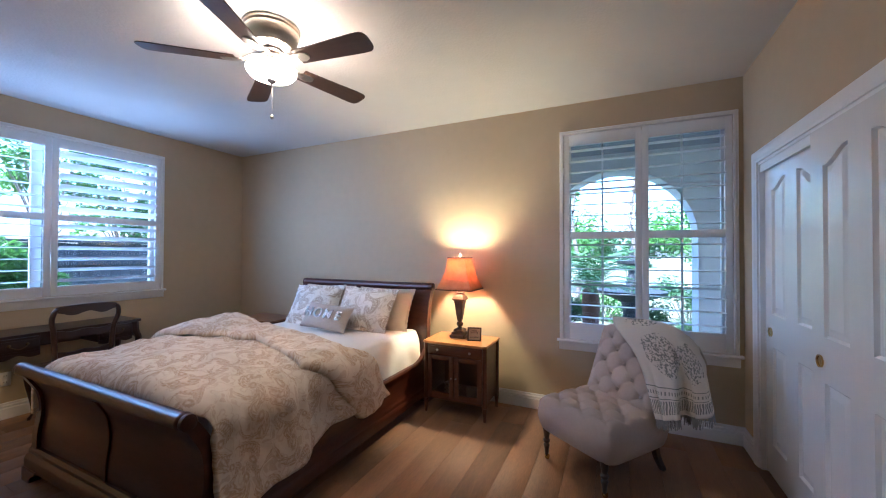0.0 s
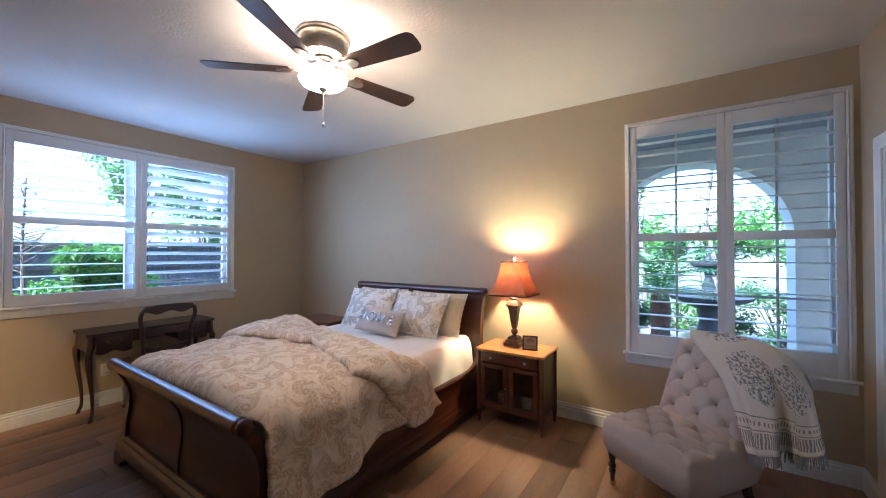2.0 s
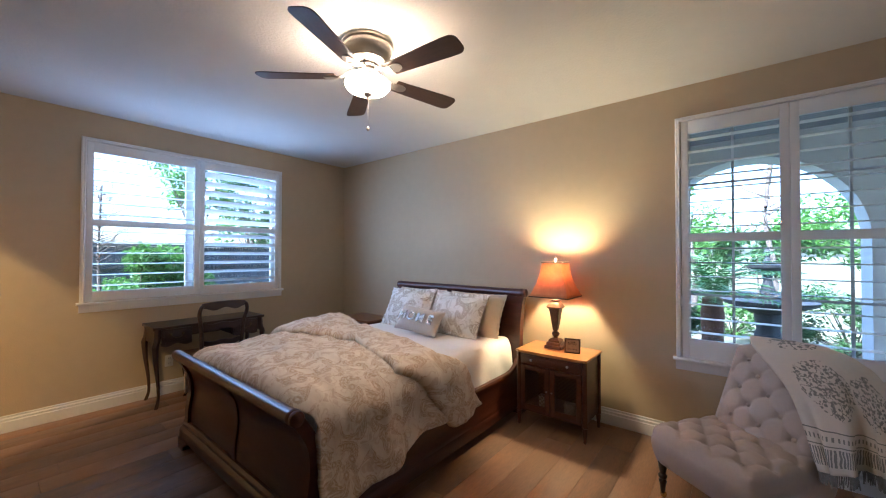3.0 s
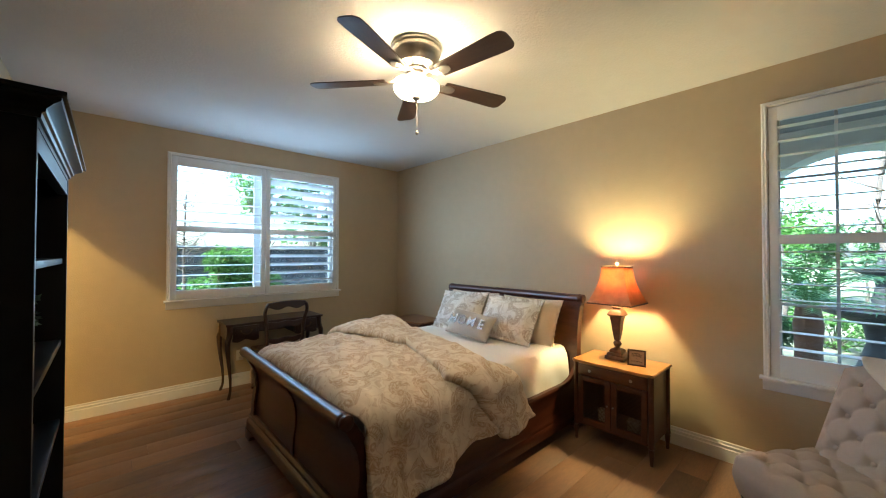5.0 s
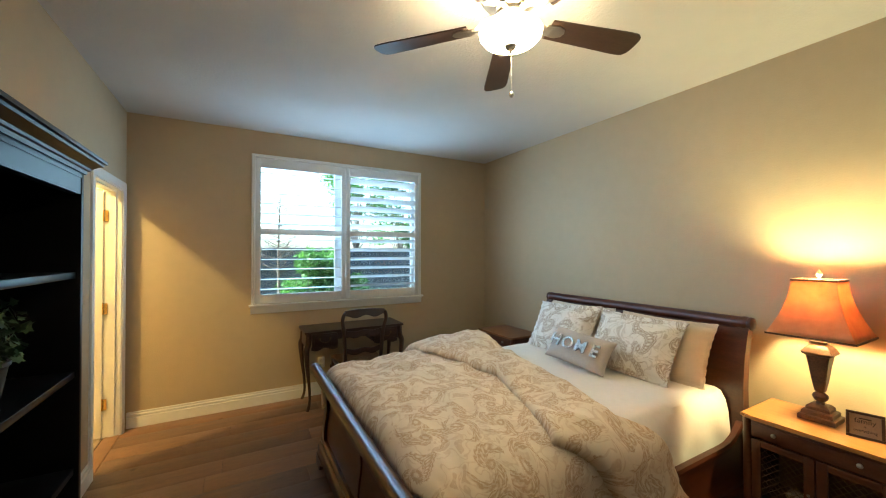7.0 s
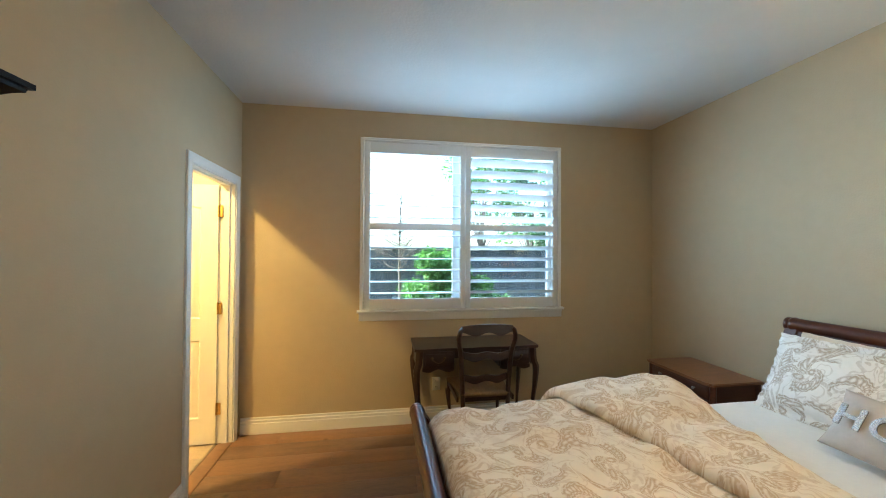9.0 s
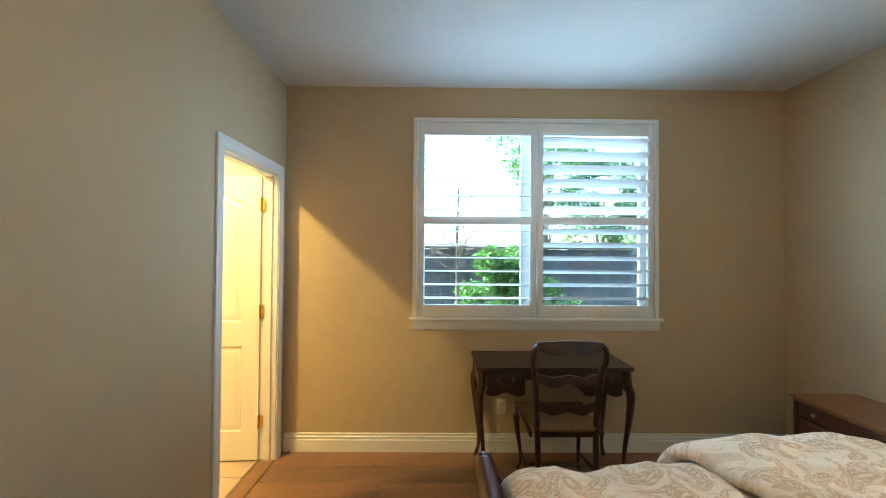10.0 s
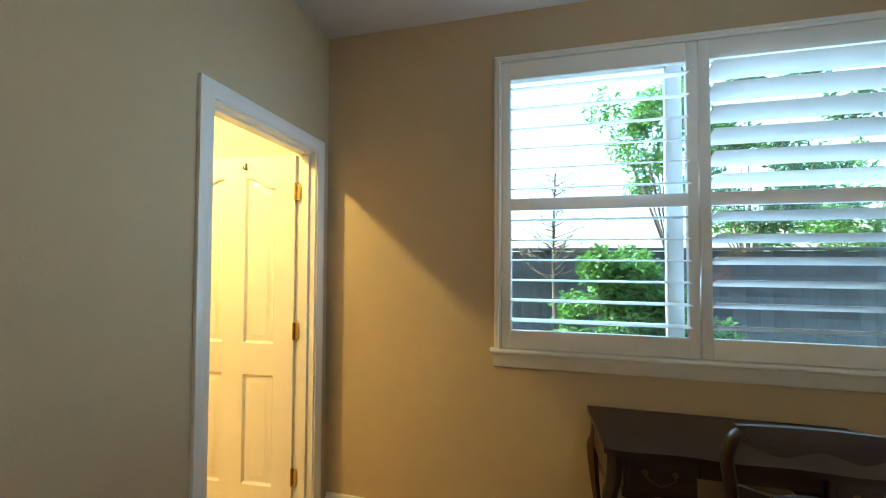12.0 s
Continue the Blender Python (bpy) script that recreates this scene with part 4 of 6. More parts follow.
LX, LY = 3.365, 3.55
lampthing = thing("table_lamp", "bronze urn table lamp, lit, with amber bell shade", "table lamp", (LX, LY, NH))
bm = turned(bmesh.new(), [(0.072, 0.0), (0.072, 0.022), (0.068, 0.026), (0.060, 0.028), (0.060, 0.045), (0.056, 0.05), (0.046, 0.053), (0.046, 0.068), (0.036, 0.078), (0.026, 0.084)], sides=4)
part("foot", bm, BRONZE, lampthing)
bm = turned(bmesh.new(), [(0.020, 0.082), (0.016, 0.095), (0.028, 0.108), (0.033, 0.122), (0.028, 0.134), (0.016, 0.144), (0.018, 0.15)], seg=18)
part("stem_ball", bm, BRONZE, lampthing)
bm = turned(bmesh.new(), [(0.019, 0.15), (0.022, 0.165), (0.030, 0.22), (0.038, 0.29), (0.045, 0.335), (0.058, 0.345), (0.062, 0.355), (0.054, 0.368), (0.050, 0.374), (0.040, 0.39), (0.026, 0.402), (0.034, 0.408), (0.034, 0.414), (0.014, 0.424), (0.012, 0.47)], sides=4)
bmesh.ops.bevel(bm, geom=[e for e in bm.edges if abs(e.verts[0].co.z - e.verts[1].co.z) > 0.005], offset=0.005, segments=1, affect='EDGES')
part("urn", bm, BRONZE, lampthing)
prof = []
for i in range(13):
    f = i / 12
    prof.append((0.170 + (0.088 - 0.170) * (1 - (1 - f) ** 1.75), 0.445 + 0.29 * f))
bm = bmesh.new()
loops = []
for r, z in prof:
    lp = []
    for k in range(4):
        for s in range(6):
            f = s / 6
            a, b = [(1, 1), (-1, 1), (-1, -1), (1, -1)][k], [(-1, 1), (-1, -1), (1, -1), (1, 1)][k]
            bow = 1 - 0.05 * math.sin(math.pi * f)
            lp.append(((a[0] + (b[0] - a[0]) * f) * r * bow, (a[1] + (b[1] - a[1]) * f) * r * bow, z))
    loops.append(lp)
rings(bm, loops, caps=False)
shade = part("shade", bm, SHADE, lampthing, "amber mottled bell-shaped shade")
md = shade.modifiers.new("thickness", 'SOLIDIFY')
md.thickness = 0.002
for r, z in ((prof[0][0], prof[0][1]), (prof[-1][0], prof[-1][1])):
    bm = boxes((-r - 0.002, r + 0.002, -r - 0.002, -r + 0.003, z - 0.005, z + 0.005), (-r - 0.002, r + 0.002, r - 0.003, r + 0.002, z - 0.005, z + 0.005), (-r - 0.002, -r + 0.003, -r + 0.003, r - 0.003, z - 0.005, z + 0.005), (r - 0.003, r + 0.002, -r + 0.003, r - 0.003, z - 0.005, z + 0.005))
    part("shade_trim", bm, BRONZE, lampthing, "dark braid trim")
bm = turned(bmesh.new(), [(0.012, 0.47), (0.016, 0.475), (0.016, 0.50), (0.010, 0.505)], seg=12)
for s in (-1, 1):
    sweep(bm, smooth_path([(s * 0.012, 0, 0.475), (s * 0.062, 0, 0.53), (s * 0.058, 0, 0.66), (0, 0, 0.735)], 14), oval(0.0018, 0.0018, 6), up=(0, 1, 0))
part("harp", bm, BRASS, lampthing, "brass harp")
bm = turned(bmesh.new(), [(0.003, 0.73), (0.004, 0.75), (0.011, 0.757), (0.013, 0.768), (0.008, 0.778), (0.005, 0.785), (0.001, 0.793)], seg=14)
part("finial", bm, CREAM, lampthing, "pale ball finial")

PAPER = mat("print_paper", (0.30, 0.22, 0.14), 0.7, vary=0.15, scale=20)
INK = mat("dark_ink", (0.03, 0.02, 0.015), 0.7)
pf = thing("photo_frame", "small dark-framed sign reading family is everything", "picture frame", (3.545, 3.445, NH), 14)
tl_ = pose(0, 0, 0, -10, 0, 0)
bm = bmesh.new()
for r in ((-0.062, 0.062, 0, 0.014, 0, 0.012), (-0.062, 0.062, 0, 0.014, 0.108, 0.12), (-0.062, -0.05, 0, 0.014, 0.012, 0.108), (0.05, 0.062, 0, 0.014, 0.012, 0.108)):
    box(bm, *r, bevel=0.002, m=tl_)
part("frame", bm, WALNUT, pf)
part("print", box(bmesh.new(), -0.05, 0.05, 0.006, 0.012, 0.012, 0.108, m=tl_), PAPER, pf, "tan printed card")
part("strut", box(bmesh.new(), -0.02, 0.02, 0.012, 0.016, 0.002, 0.09, m=pose(0, 0.03, 0, 14, 0, 0)), WALNUT, pf)
for body, size, z in (("family", 0.030, 0.078), ("is", 0.014, 0.055), ("everything", 0.018, 0.035)):
    cu = bpy.data.curves.new("words", 'FONT')
    cu.body, cu.size, cu.extrude, cu.align_x, cu.align_y = body, size, 0.0005, 'CENTER', 'CENTER'
    tmp = new("words_curve", cu)
    me = bpy.data.meshes.new_from_object(tmp.evaluated_get(bpy.context.evaluated_depsgraph_get()))
    bpy.data.objects.remove(tmp)
    me.materials.clear()
    me.materials.append(INK)
    le = new("lettering", me)
    le.parent = pf
    le.matrix_local = tl_ @ pose(0, 0.0052, z, 90, 0, 0)

# ---- ceiling fan ----
BLADE = mat("fan_blade_wood", (0.07, 0.037, 0.022), 0.38, vary=0.35, scale=6, stretch=(1, 6, 1), bump=0.03, bscale=80)
fan = thing("ceiling_fan", "five-blade nickel ceiling fan with lit frosted globe", "ceiling fan", (FAN[0], FAN[1], H))
bm = turned(bmesh.new(), [(0.150, 0.0), (0.155, -0.006), (0.155, -0.018), (0.147, -0.026), (0.150, -0.034), (0.148, -0.05), (0.135, -0.09), (0.115, -0.118), (0.075, -0.132), (0.06, -0.136)], seg=40)
part("canopy", bm, NICKEL, fan, "brushed nickel motor housing")
bm = turned(bmesh.new(), [(0.060, -0.134), (0.068, -0.14), (0.068, -0.15), (0.058, -0.156), (0.062, -0.165), (0.062, -0.18), (0.052, -0.186), (0.052, -0.2), (0.04, -0.215), (0.05, -0.222), (0.012, -0.226), (0.012, -0.312)], seg=32)
part("hub", bm, NICKEL, fan)
bowl = [(0.126, -0.236), (0.134, -0.243), (0.138, -0.252), (0.135, -0.266), (0.118, -0.286), (0.08, -0.301), (0.04, -0.307), (0.012, -0.308)]
bm = rings(bmesh.new(), [[(r * math.cos(2 * math.pi * i / 40), r * math.sin(2 * math.pi * i / 40), z) for i in range(40)] for r, z in bowl], caps=False)
part("globe", bm, BULB, fan, "frosted white glass bowl, lit")
bm = turned(bmesh.new(), [(0.026, -0.303), (0.027, -0.313), (0.02, -0.324), (0.008, -0.328), (0.006, -0.340), (0.001, -0.348)], seg=18)
part("globe_cap", bm, NICKEL, fan)
for (dx, dy, ln) in ((0.006, 0.0, 0.17), (-0.006, 0.008, 0.075)):
    bm = bmesh.new()
    n = int(ln / 0.006)
    for i in range(n):
        turned(bm, [(0.0004, 0.0), (0.0016, 0.0015), (0.0016, 0.0035), (0.0004, 0.005)], (dx, dy, -0.342 - i * 0.006), seg=6)
    ch = part("pull_chain", bm, NICKEL, fan, "thin bead pull chain")
    if ln > 0.1:
        bm = turned(bmesh.new(), [(0.001, -0.512), (0.006, -0.517), (0.011, -0.527), (0.011, -0.533), (0.005, -0.541), (0.001, -0.543)], (dx, dy, 0), seg=14)
        part("pull_knob", bm, NICKEL, ch)
blade_me, arm_me = None, None
for k in range(5):
    if blade_me is None:
        o = []
        for i in range(9):
            f = i / 8
            o.append((0.19 + 0.40 * f, 0.053 + 0.017 * f))
        for i in range(1, 12):
            a = math.pi / 2 - math.pi * i / 12
            o.append((0.62 + 0.048 * math.cos(a) * 1.0, 0.07 * math.copysign(abs(math.sin(a)) ** 0.55, math.sin(a))))
        for i in range(8, -1, -1):
            f = i / 8
            o.append((0.19 + 0.40 * f, -0.053 - 0.017 * f))
        blade_me = mesh_of("blade", extruded(bmesh.new(), o, "z", -0.003, 0.003), BLADE, 35)
        bm = bmesh.new()
        sweep(bm, smooth_path([(0.045, 0, 0.035), (0.10, 0, 0.03), (0.15, 0, 0.0), (0.20, 0, -0.008)], 10), [oval(0.014 + 0.012 * (i / 10), 0.006, 8) for i in range(11)], up=(0, 0, 1))
        extruded(bm, [(0.17, 0.026), (0.23, 0.034), (0.262, 0.02), (0.27, 0.0), (0.262, -0.02), (0.23, -0.034), (0.17, -0.026)], "z", -0.0095, -0.0035)
        arm_me = mesh_of("blade_arm", bm, NICKEL, 35)
    m = pose(0, 0, -0.205, 0, 0, 5.0 + 72 * k) @ pose(0, 0, 0, -11, 0, 0)
    for nm, me in (("blade", blade_me), ("blade_arm", arm_me)):
        ob = new(nm, me)
        ob.parent = fan
        ob.matrix_local = m

# ---- desk, ladder-back chair ----


def cabriole(bm, x, y, ztop, dx, dy, top_r=0.03, k=1.0):
    """A curved leg that swells out at the knee and in at the ankle; dx, dy point outwards."""
    keys = [(0.0, ztop, top_r), (0.006, ztop - 0.10, top_r), (0.022 * k, ztop * 0.78, top_r * 0.95), (0.012 * k, ztop * 0.55, top_r * 0.68), (-0.008 * k, ztop * 0.3, top_r * 0.48), (-0.012 * k, ztop * 0.12, top_r * 0.42), (0.004 * k, 0.02, top_r * 0.55), (0.008 * k, 0.0, top_r * 0.5)]
    c = smooth_path([(o, z, r) for o, z, r in keys], 18)
    loops = [[(x + dx * p.x + p.z * a, y + dy * p.x + p.z * b, p.y) for a, b in [(math.cos(q) * (1 + 0.12 * math.cos(4 * q)) * 0.9, math.sin(q) * (1 + 0.12 * math.cos(4 * q)) * 0.9) for q in [2 * math.pi * i / 10 for i in range(10)]]] for p in c]
    return rings(bm, loops)


desk = thing("writing_desk", "dark walnut writing desk with cabriole legs and two drawers", "desk", (0.225, 1.91, 0))
hw, hd, dh = 0.505, 0.205, 0.755
o = []
for i in range(41):
    f = i / 40
    y = -hw + 2 * hw * f
    o.append((hd + 0.006 * math.sin(f * math.pi * 6) - (0.012 if f in (0, 1) else 0), y))
o += [(-hd, hw), (-hd, -hw)]
bm = extruded(bmesh.new(), o, "z", dh - 0.022, dh)
bmesh.ops.bevel(bm, geom=[e for e in bm.edges if abs(e.verts[0].co.z - e.verts[1].co.z) < 1e-5 and e.calc_face_angle(0) > 1], offset=0.005, segments=2, affect='EDGES')
part("desktop", bm, WALNUT, desk)
for sx in (-1, 1):
    for sy in (-1, 1):
        bm = cabriole(bmesh.new(), sx * (hd - 0.035), sy * (hw - 0.04), dh - 0.022, sx * 0.7, sy * 0.9, 0.03, 1.1)
        part("leg", bm, WALNUT, desk)


def scallop(bm, a0, a1, ztop, zmid, n=20, axis="x", at=0.0, thick=0.018, waves=1.5, depth=0.03):
    """An apron board whose lower edge waves."""
    top = [(a0 + (a1 - a0) * i / n, ztop) for i in range(n + 1)]
    bot = [(a0 + (a1 - a0) * i / n, zmid + depth * math.cos(2 * math.pi * waves * (i / n - 0.5)) * (0.4 + 0.6 * math.sin(math.pi * i / n))) for i in range(n, -1, -1)]
    return extruded(bm, top + bot, axis, at, at + thick)


fx = hd - 0.05
part("frieze", boxes((-hd + 0.02, -hd + 0.036, -hw + 0.06, hw - 0.06, 0.58, dh - 0.022), (-hd + 0.036, fx, -hw + 0.022, -hw + 0.04, 0.59, dh - 0.022), (-hd + 0.036, fx, hw - 0.04, hw - 0.022, 0.59, dh - 0.022), (-hd + 0.036, fx, -0.2, -0.185, 0.585, dh - 0.022), (-hd + 0.036, fx, 0.185, 0.2, 0.585, dh - 0.022), (fx - 0.016, fx + 0.008, -0.185, 0.185, 0.665, dh - 0.022)), WALNUT, desk)
for s in (-1, 1):
    a, b = sorted((s * 0.195, s * (hw - 0.07)))
    d = part("drawer_front", boxes((fx, fx + 0.022, a, b, 0.60, dh - 0.03), (fx + 0.02, fx + 0.027, a + 0.02, b - 0.02, 0.618, dh - 0.048), bevel=0.004), WALNUT, desk)
    c = (a + b) / 2
    bm = bmesh.new()
    sweep(bm, smooth_path([(fx + 0.03, c - 0.05, 0.672), (fx + 0.042, c - 0.042, 0.66), (fx + 0.044, c, 0.64), (fx + 0.042, c + 0.042, 0.66), (fx + 0.03, c + 0.05, 0.672)], 16), oval(0.003, 0.003, 6), up=(1, 0, 0))
    for q in (-1, 1):
        bb = turned(bmesh.new(), [(0.012, 0), (0.008, 0.006), (0.001, 0.009)], seg=10)
        bmesh.ops.transform(bb, matrix=pose(fx + 0.026, c + q * 0.05, 0.675, 0, 90, 0), verts=bb.verts[:])
        tmp_me = bpy.data.meshes.new("tmp")
        bb.to_mesh(tmp_me)
        bm.from_mesh(tmp_me)
        bb.free()
        bpy.data.meshes.remove(tmp_me)
    part("bail_pull", bm, WIRE, d, "antique metal bail pull")
    part("apron", scallop(bmesh.new(), a - 0.005, b + 0.005, 0.60, 0.572, axis="x", at=fx, waves=1.5, depth=0.014), WALNUT, desk)

RUSH = mat("woven_rush", (0.26, 0.15, 0.065), 0.75, vary=0.4, scale=12, bump=0.6, bscale=55, stretch=(1, 9, 1))
dch = thing("desk_chair", "dark wooden ladder-back chair with a rush seat", "chair", (0.425, 1.925, 0), 0)
# the chair faces west, towards the desk: back posts on the east side
for s in (-1, 1):
    pts = smooth_path([(0.185, s * 0.165, 0.0), (0.165, s * 0.17, 0.22), (0.155, s * 0.175, 0.45), (0.165, s * 0.185, 0.62), (0.175, s * 0.195, 0.76), (0.20, s * 0.215, 0.86), (0.215, s * 0.205, 0.925), (0.215, s * 0.185, 0.945)], 26)
    part("back_post", sweep(bmesh.new(), pts, [[(a * (1 - 0.25 * abs(i / 26 - 0.5)), b * (1 - 0.25 * abs(i / 26 - 0.5))) for a, b in oval(0.019, 0.021, 10)] for i in range(27)], up=(1, 0, 0)), WALNUT, dch)
    bm = cabriole(bmesh.new(), -0.20, s * 0.205, 0.455, -0.9, s * 0.5, 0.025, 1.3)
    part("front_leg", bm, WALNUT, dch)
    bm = turned(bmesh.new(), [(0.007, 0), (0.012, 0.06), (0.009, 0.10), (0.017, 0.17), (0.009, 0.24), (0.012, 0.28), (0.007, 0.335)], seg=10)
    bmesh.ops.transform(bm, matrix=Matrix.Translation((-0.185, s * 0.195, 0.13)) @ pose(0, 0, 0, 0, 90, 0) @ pose(0, 0, 0, -s * 4.5, 0, 0), verts=bm.verts[:])
    part("stretcher", bm, WALNUT, dch)
bm = turned(bmesh.new(), [(0.008, -0.185), (0.013, -0.11), (0.009, -0.08), (0.019, -0.04), (0.012, -0.012), (0.021, 0.0), (0.012, 0.012), (0.019, 0.04), (0.009, 0.08), (0.013, 0.11), (0.008, 0.185)], seg=12)
bmesh.ops.transform(bm, matrix=Matrix.Translation((-0.02, 0, 0.135)) @ pose(0, 0, 0, 90, 0, 0), verts=bm.verts[:])
part("stretcher", bm, WALNUT, dch)


def slat(z, h, w, x, crest):
    n = 24
    loops = []
    for i in range(n + 1):
        f = 2 * i / n - 1
        y = f * w
        top = z + h * (0.5 + (0.28 * (1 - f * f) if crest else 0.12 * math.cos(f * math.pi * 2)))
        bot = z - h * (0.5 - 0.22 * math.cos(f * math.pi * 2))
        bx = x + 0.022 * (1 - f * f)
        loops.append([(bx - 0.008, y, bot), (bx + 0.008, y, bot), (bx + 0.009, y, (top + bot) / 2), (bx + 0.007, y, top), (bx - 0.007, y, top), (bx - 0.009, y, (top + bot) / 2)])
    return rings(bmesh.new(), loops)


part("crest_rail", slat(0.935, 0.058, 0.195, 0.205, True), WALNUT, dch)
part("back_slat", slat(0.735, 0.055, 0.185, 0.165, False), WALNUT, dch)
part("back_slat", slat(0.565, 0.05, 0.175, 0.15, False), WALNUT, dch)
bm = bmesh.new()
n = 18
g = []
for j in range(n + 1):
    row = []
    for i in range(n + 1):
        a, b = 2 * i / n - 1, 2 * j / n - 1
        wy = 0.235 - 0.05 * (a + 1) / 2
        ridge = 0.006 * (1 - abs(abs(a) - abs(b)))
        edge = (1 - max(abs(a), abs(b)) ** 8)
        row.append(bm.verts.new((-0.02 + a * 0.195, b * wy, 0.455 + 0.012 * edge - 0.012 * (1 - a * a) * (1 - b * b) + ridge * edge)))
    g.append(row)
for j in range(n):
    for i in range(n):
        bm.faces.new((g[j][i], g[j][i + 1], g[j + 1][i + 1], g[j + 1][i]))
seat = part("seat", bm, RUSH, dch, "woven rush seat", 80)
md = seat.modifiers.new("thickness", 'SOLIDIFY')
md.thickness, md.offset = 0.028, -1
part("seat_rail", boxes((-0.215, 0.16, -0.222, -0.205, 0.395, 0.432), (-0.215, 0.16, 0.205, 0.222, 0.395, 0.432), (-0.222, -0.205, -0.2, 0.2, 0.395, 0.432), (0.145, 0.162, -0.18, 0.18, 0.395, 0.432), bevel=0.004), WALNUT, dch)

# ---- black bookcase with an ivy plant ----
KX0, KX1, KD, KH = 2.41, 3.34, 0.40, 1.85
case = thing("bookcase", "tall black wooden bookcase with a moulded crown", "bookcase", ((KX0 + KX1) / 2, KD / 2, 0))
for x in (KX0, KX1 - 0.022):
    wpart("side_panel", boxes((x, x + 0.022, 0.02, KD, 0, KH - 0.06), bevel=0.002), BLACK, case)
wpart("back_panel", boxes((KX0 + 0.022, KX1 - 0.022, 0.02, 0.03, 0.06, KH - 0.06)), BLACK, case)
wpart("plinth", boxes((KX0 + 0.022, KX1 - 0.022, KD - 0.035, KD - 0.01, 0, 0.085)), BLACK, case)
SHELVES = (0.085, 0.47, 0.80, 1.12, 1.45)
for z in SHELVES:
    wpart("shelf", boxes((KX0 + 0.022, KX1 - 0.022, 0.03, KD - 0.012, z - 0.022, z), bevel=0.002), BLACK, case)
wpart("top_board", boxes((KX0 + 0.022, KX1 - 0.022, 0.02, KD, KH - 0.085, KH - 0.06), (KX0 + 0.022, KX1 - 0.022, KD - 0.03, KD - 0.002, KH - 0.14, KH - 0.085)), BLACK, case)
prof = [(0.0, -0.08), (0.006, -0.08), (0.008, -0.062), (0.014, -0.058), (0.016, -0.046), (0.028, -0.03), (0.040, -0.02), (0.042, -0.008), (0.05, -0.005), (0.05, 0.008), (0.0, 0.008)]
path = [((KX0, 0.02), (-1, 0)), ((KX0, KD), (-1, 1)), ((KX1, KD), (1, 1)), ((KX1, 0.02), (1, 0))]
bm = rings(bmesh.new(), [[Vector((p[0] + d[0] * u, p[1] + d[1] * u, KH - 0.02 + (v if v > 0 else v * 0.62))) for u, v in prof] for p, d in path])
box(bm, KX0, KX1, 0.02, KD, KH - 0.06, KH - 0.0125)
wpart("crown", bm, BLACK, case, "stepped black crown moulding", 25)

LEAF = mat("ivy_leaf", (0.06, 0.105, 0.055), 0.5, vary=0.5, scale=30, tint=(0.03, 0.06, 0.03))
POT = mat("dark_pot", (0.06, 0.055, 0.05), 0.6, vary=0.3, scale=15)


def star_leaf(bm, m, s):
    """A lobed ivy leaf, folded along its midrib."""
    o = [(0, -0.25), (0.3, -0.4), (0.36, -0.08), (0.75, 0.0), (0.4, 0.28), (0.0, 1.0), (-0.4, 0.28), (-0.75, 0.0), (-0.36, -0.08), (-0.3, -0.4)]
    c = bm.verts.new(m @ Vector((0, 0, 0)))
    vs = [bm.verts.new(m @ Vector((x * s, y * s, 0.18 * abs(x) * s - 0.1 * y * y * s))) for x, y in o]
    for i in range(len(vs)):
        bm.faces.new((c, vs[i], vs[(i + 1) % len(vs)]))


ivy = thing("potted_ivy", "small green ivy plant in a dark pot on the shelf", "plant", (2.66, 0.265, 1.12))
bm = turned(bmesh.new(), [(0.04, 0.0), (0.042, 0.005), (0.055, 0.085), (0.06, 0.09), (0.06, 0.1), (0.052, 0.1), (0.05, 0.088), (0.001, 0.086)], seg=20)
part("pot", bm, POT, ivy)
rng = random.Random(4)
stems, lv = bmesh.new(), bmesh.new()
for k in range(26):
    a = rng.uniform(0, 2 * math.pi)
    reach, up = rng.uniform(0.05, 0.15), rng.uniform(0.02, 0.15)
    pts = smooth_path([(0.02 * math.cos(a), 0.02 * math.sin(a), 0.085), (0.5 * reach * math.cos(a), 0.5 * reach * math.sin(a), 0.1 + up), (reach * math.cos(a), reach * math.sin(a) * 0.8, 0.09 + up * rng.uniform(-0.3, 0.9))], 8)
    sweep(stems, pts, oval(0.0012, 0.0012, 5))
    for p in pts[2:]:
        for q in range(2):
            mm = Matrix.Translation(p + Vector((rng.uniform(-1, 1), rng.uniform(-1, 1), rng.uniform(-0.5, 1))) * 0.018) @ pose(0, 0, 0, rng.uniform(20, 100), rng.uniform(-40, 40), rng.uniform(0, 360))
            star_leaf(lv, mm, rng.uniform(0.016, 0.03))
part("stems", stems, LEAF, ivy)
tagged(part("foliage", lv, LEAF, ivy, "lobed green ivy leaves", 180), kind="stuff")

# ---- wall outlets ----
PLATE = mat("ivory_plastic", (0.72, 0.68, 0.6), 0.4)


def outlet(at, turn):
    o = thing("wall_outlet", "ivory plastic double wall outlet", "outlet", at, turn)
    part("cover_plate", boxes((-0.036, 0.036, 0.0, 0.006, -0.058, 0.058), bevel=0.003), PLATE, o)
    for z in (-0.026, 0.026):
        r = part("socket", boxes((-0.017, 0.017, 0.005, 0.009, z - 0.016, z + 0.016), bevel=0.003), PLATE, o)
        for x in (-0.007, 0.007):
            part("slot", boxes((x - 0.0015, x + 0.0015, 0.0085, 0.0095, z - 0.004, z + 0.007)), INK, r)


outlet((0.0, 1.635, 0.335), -90)

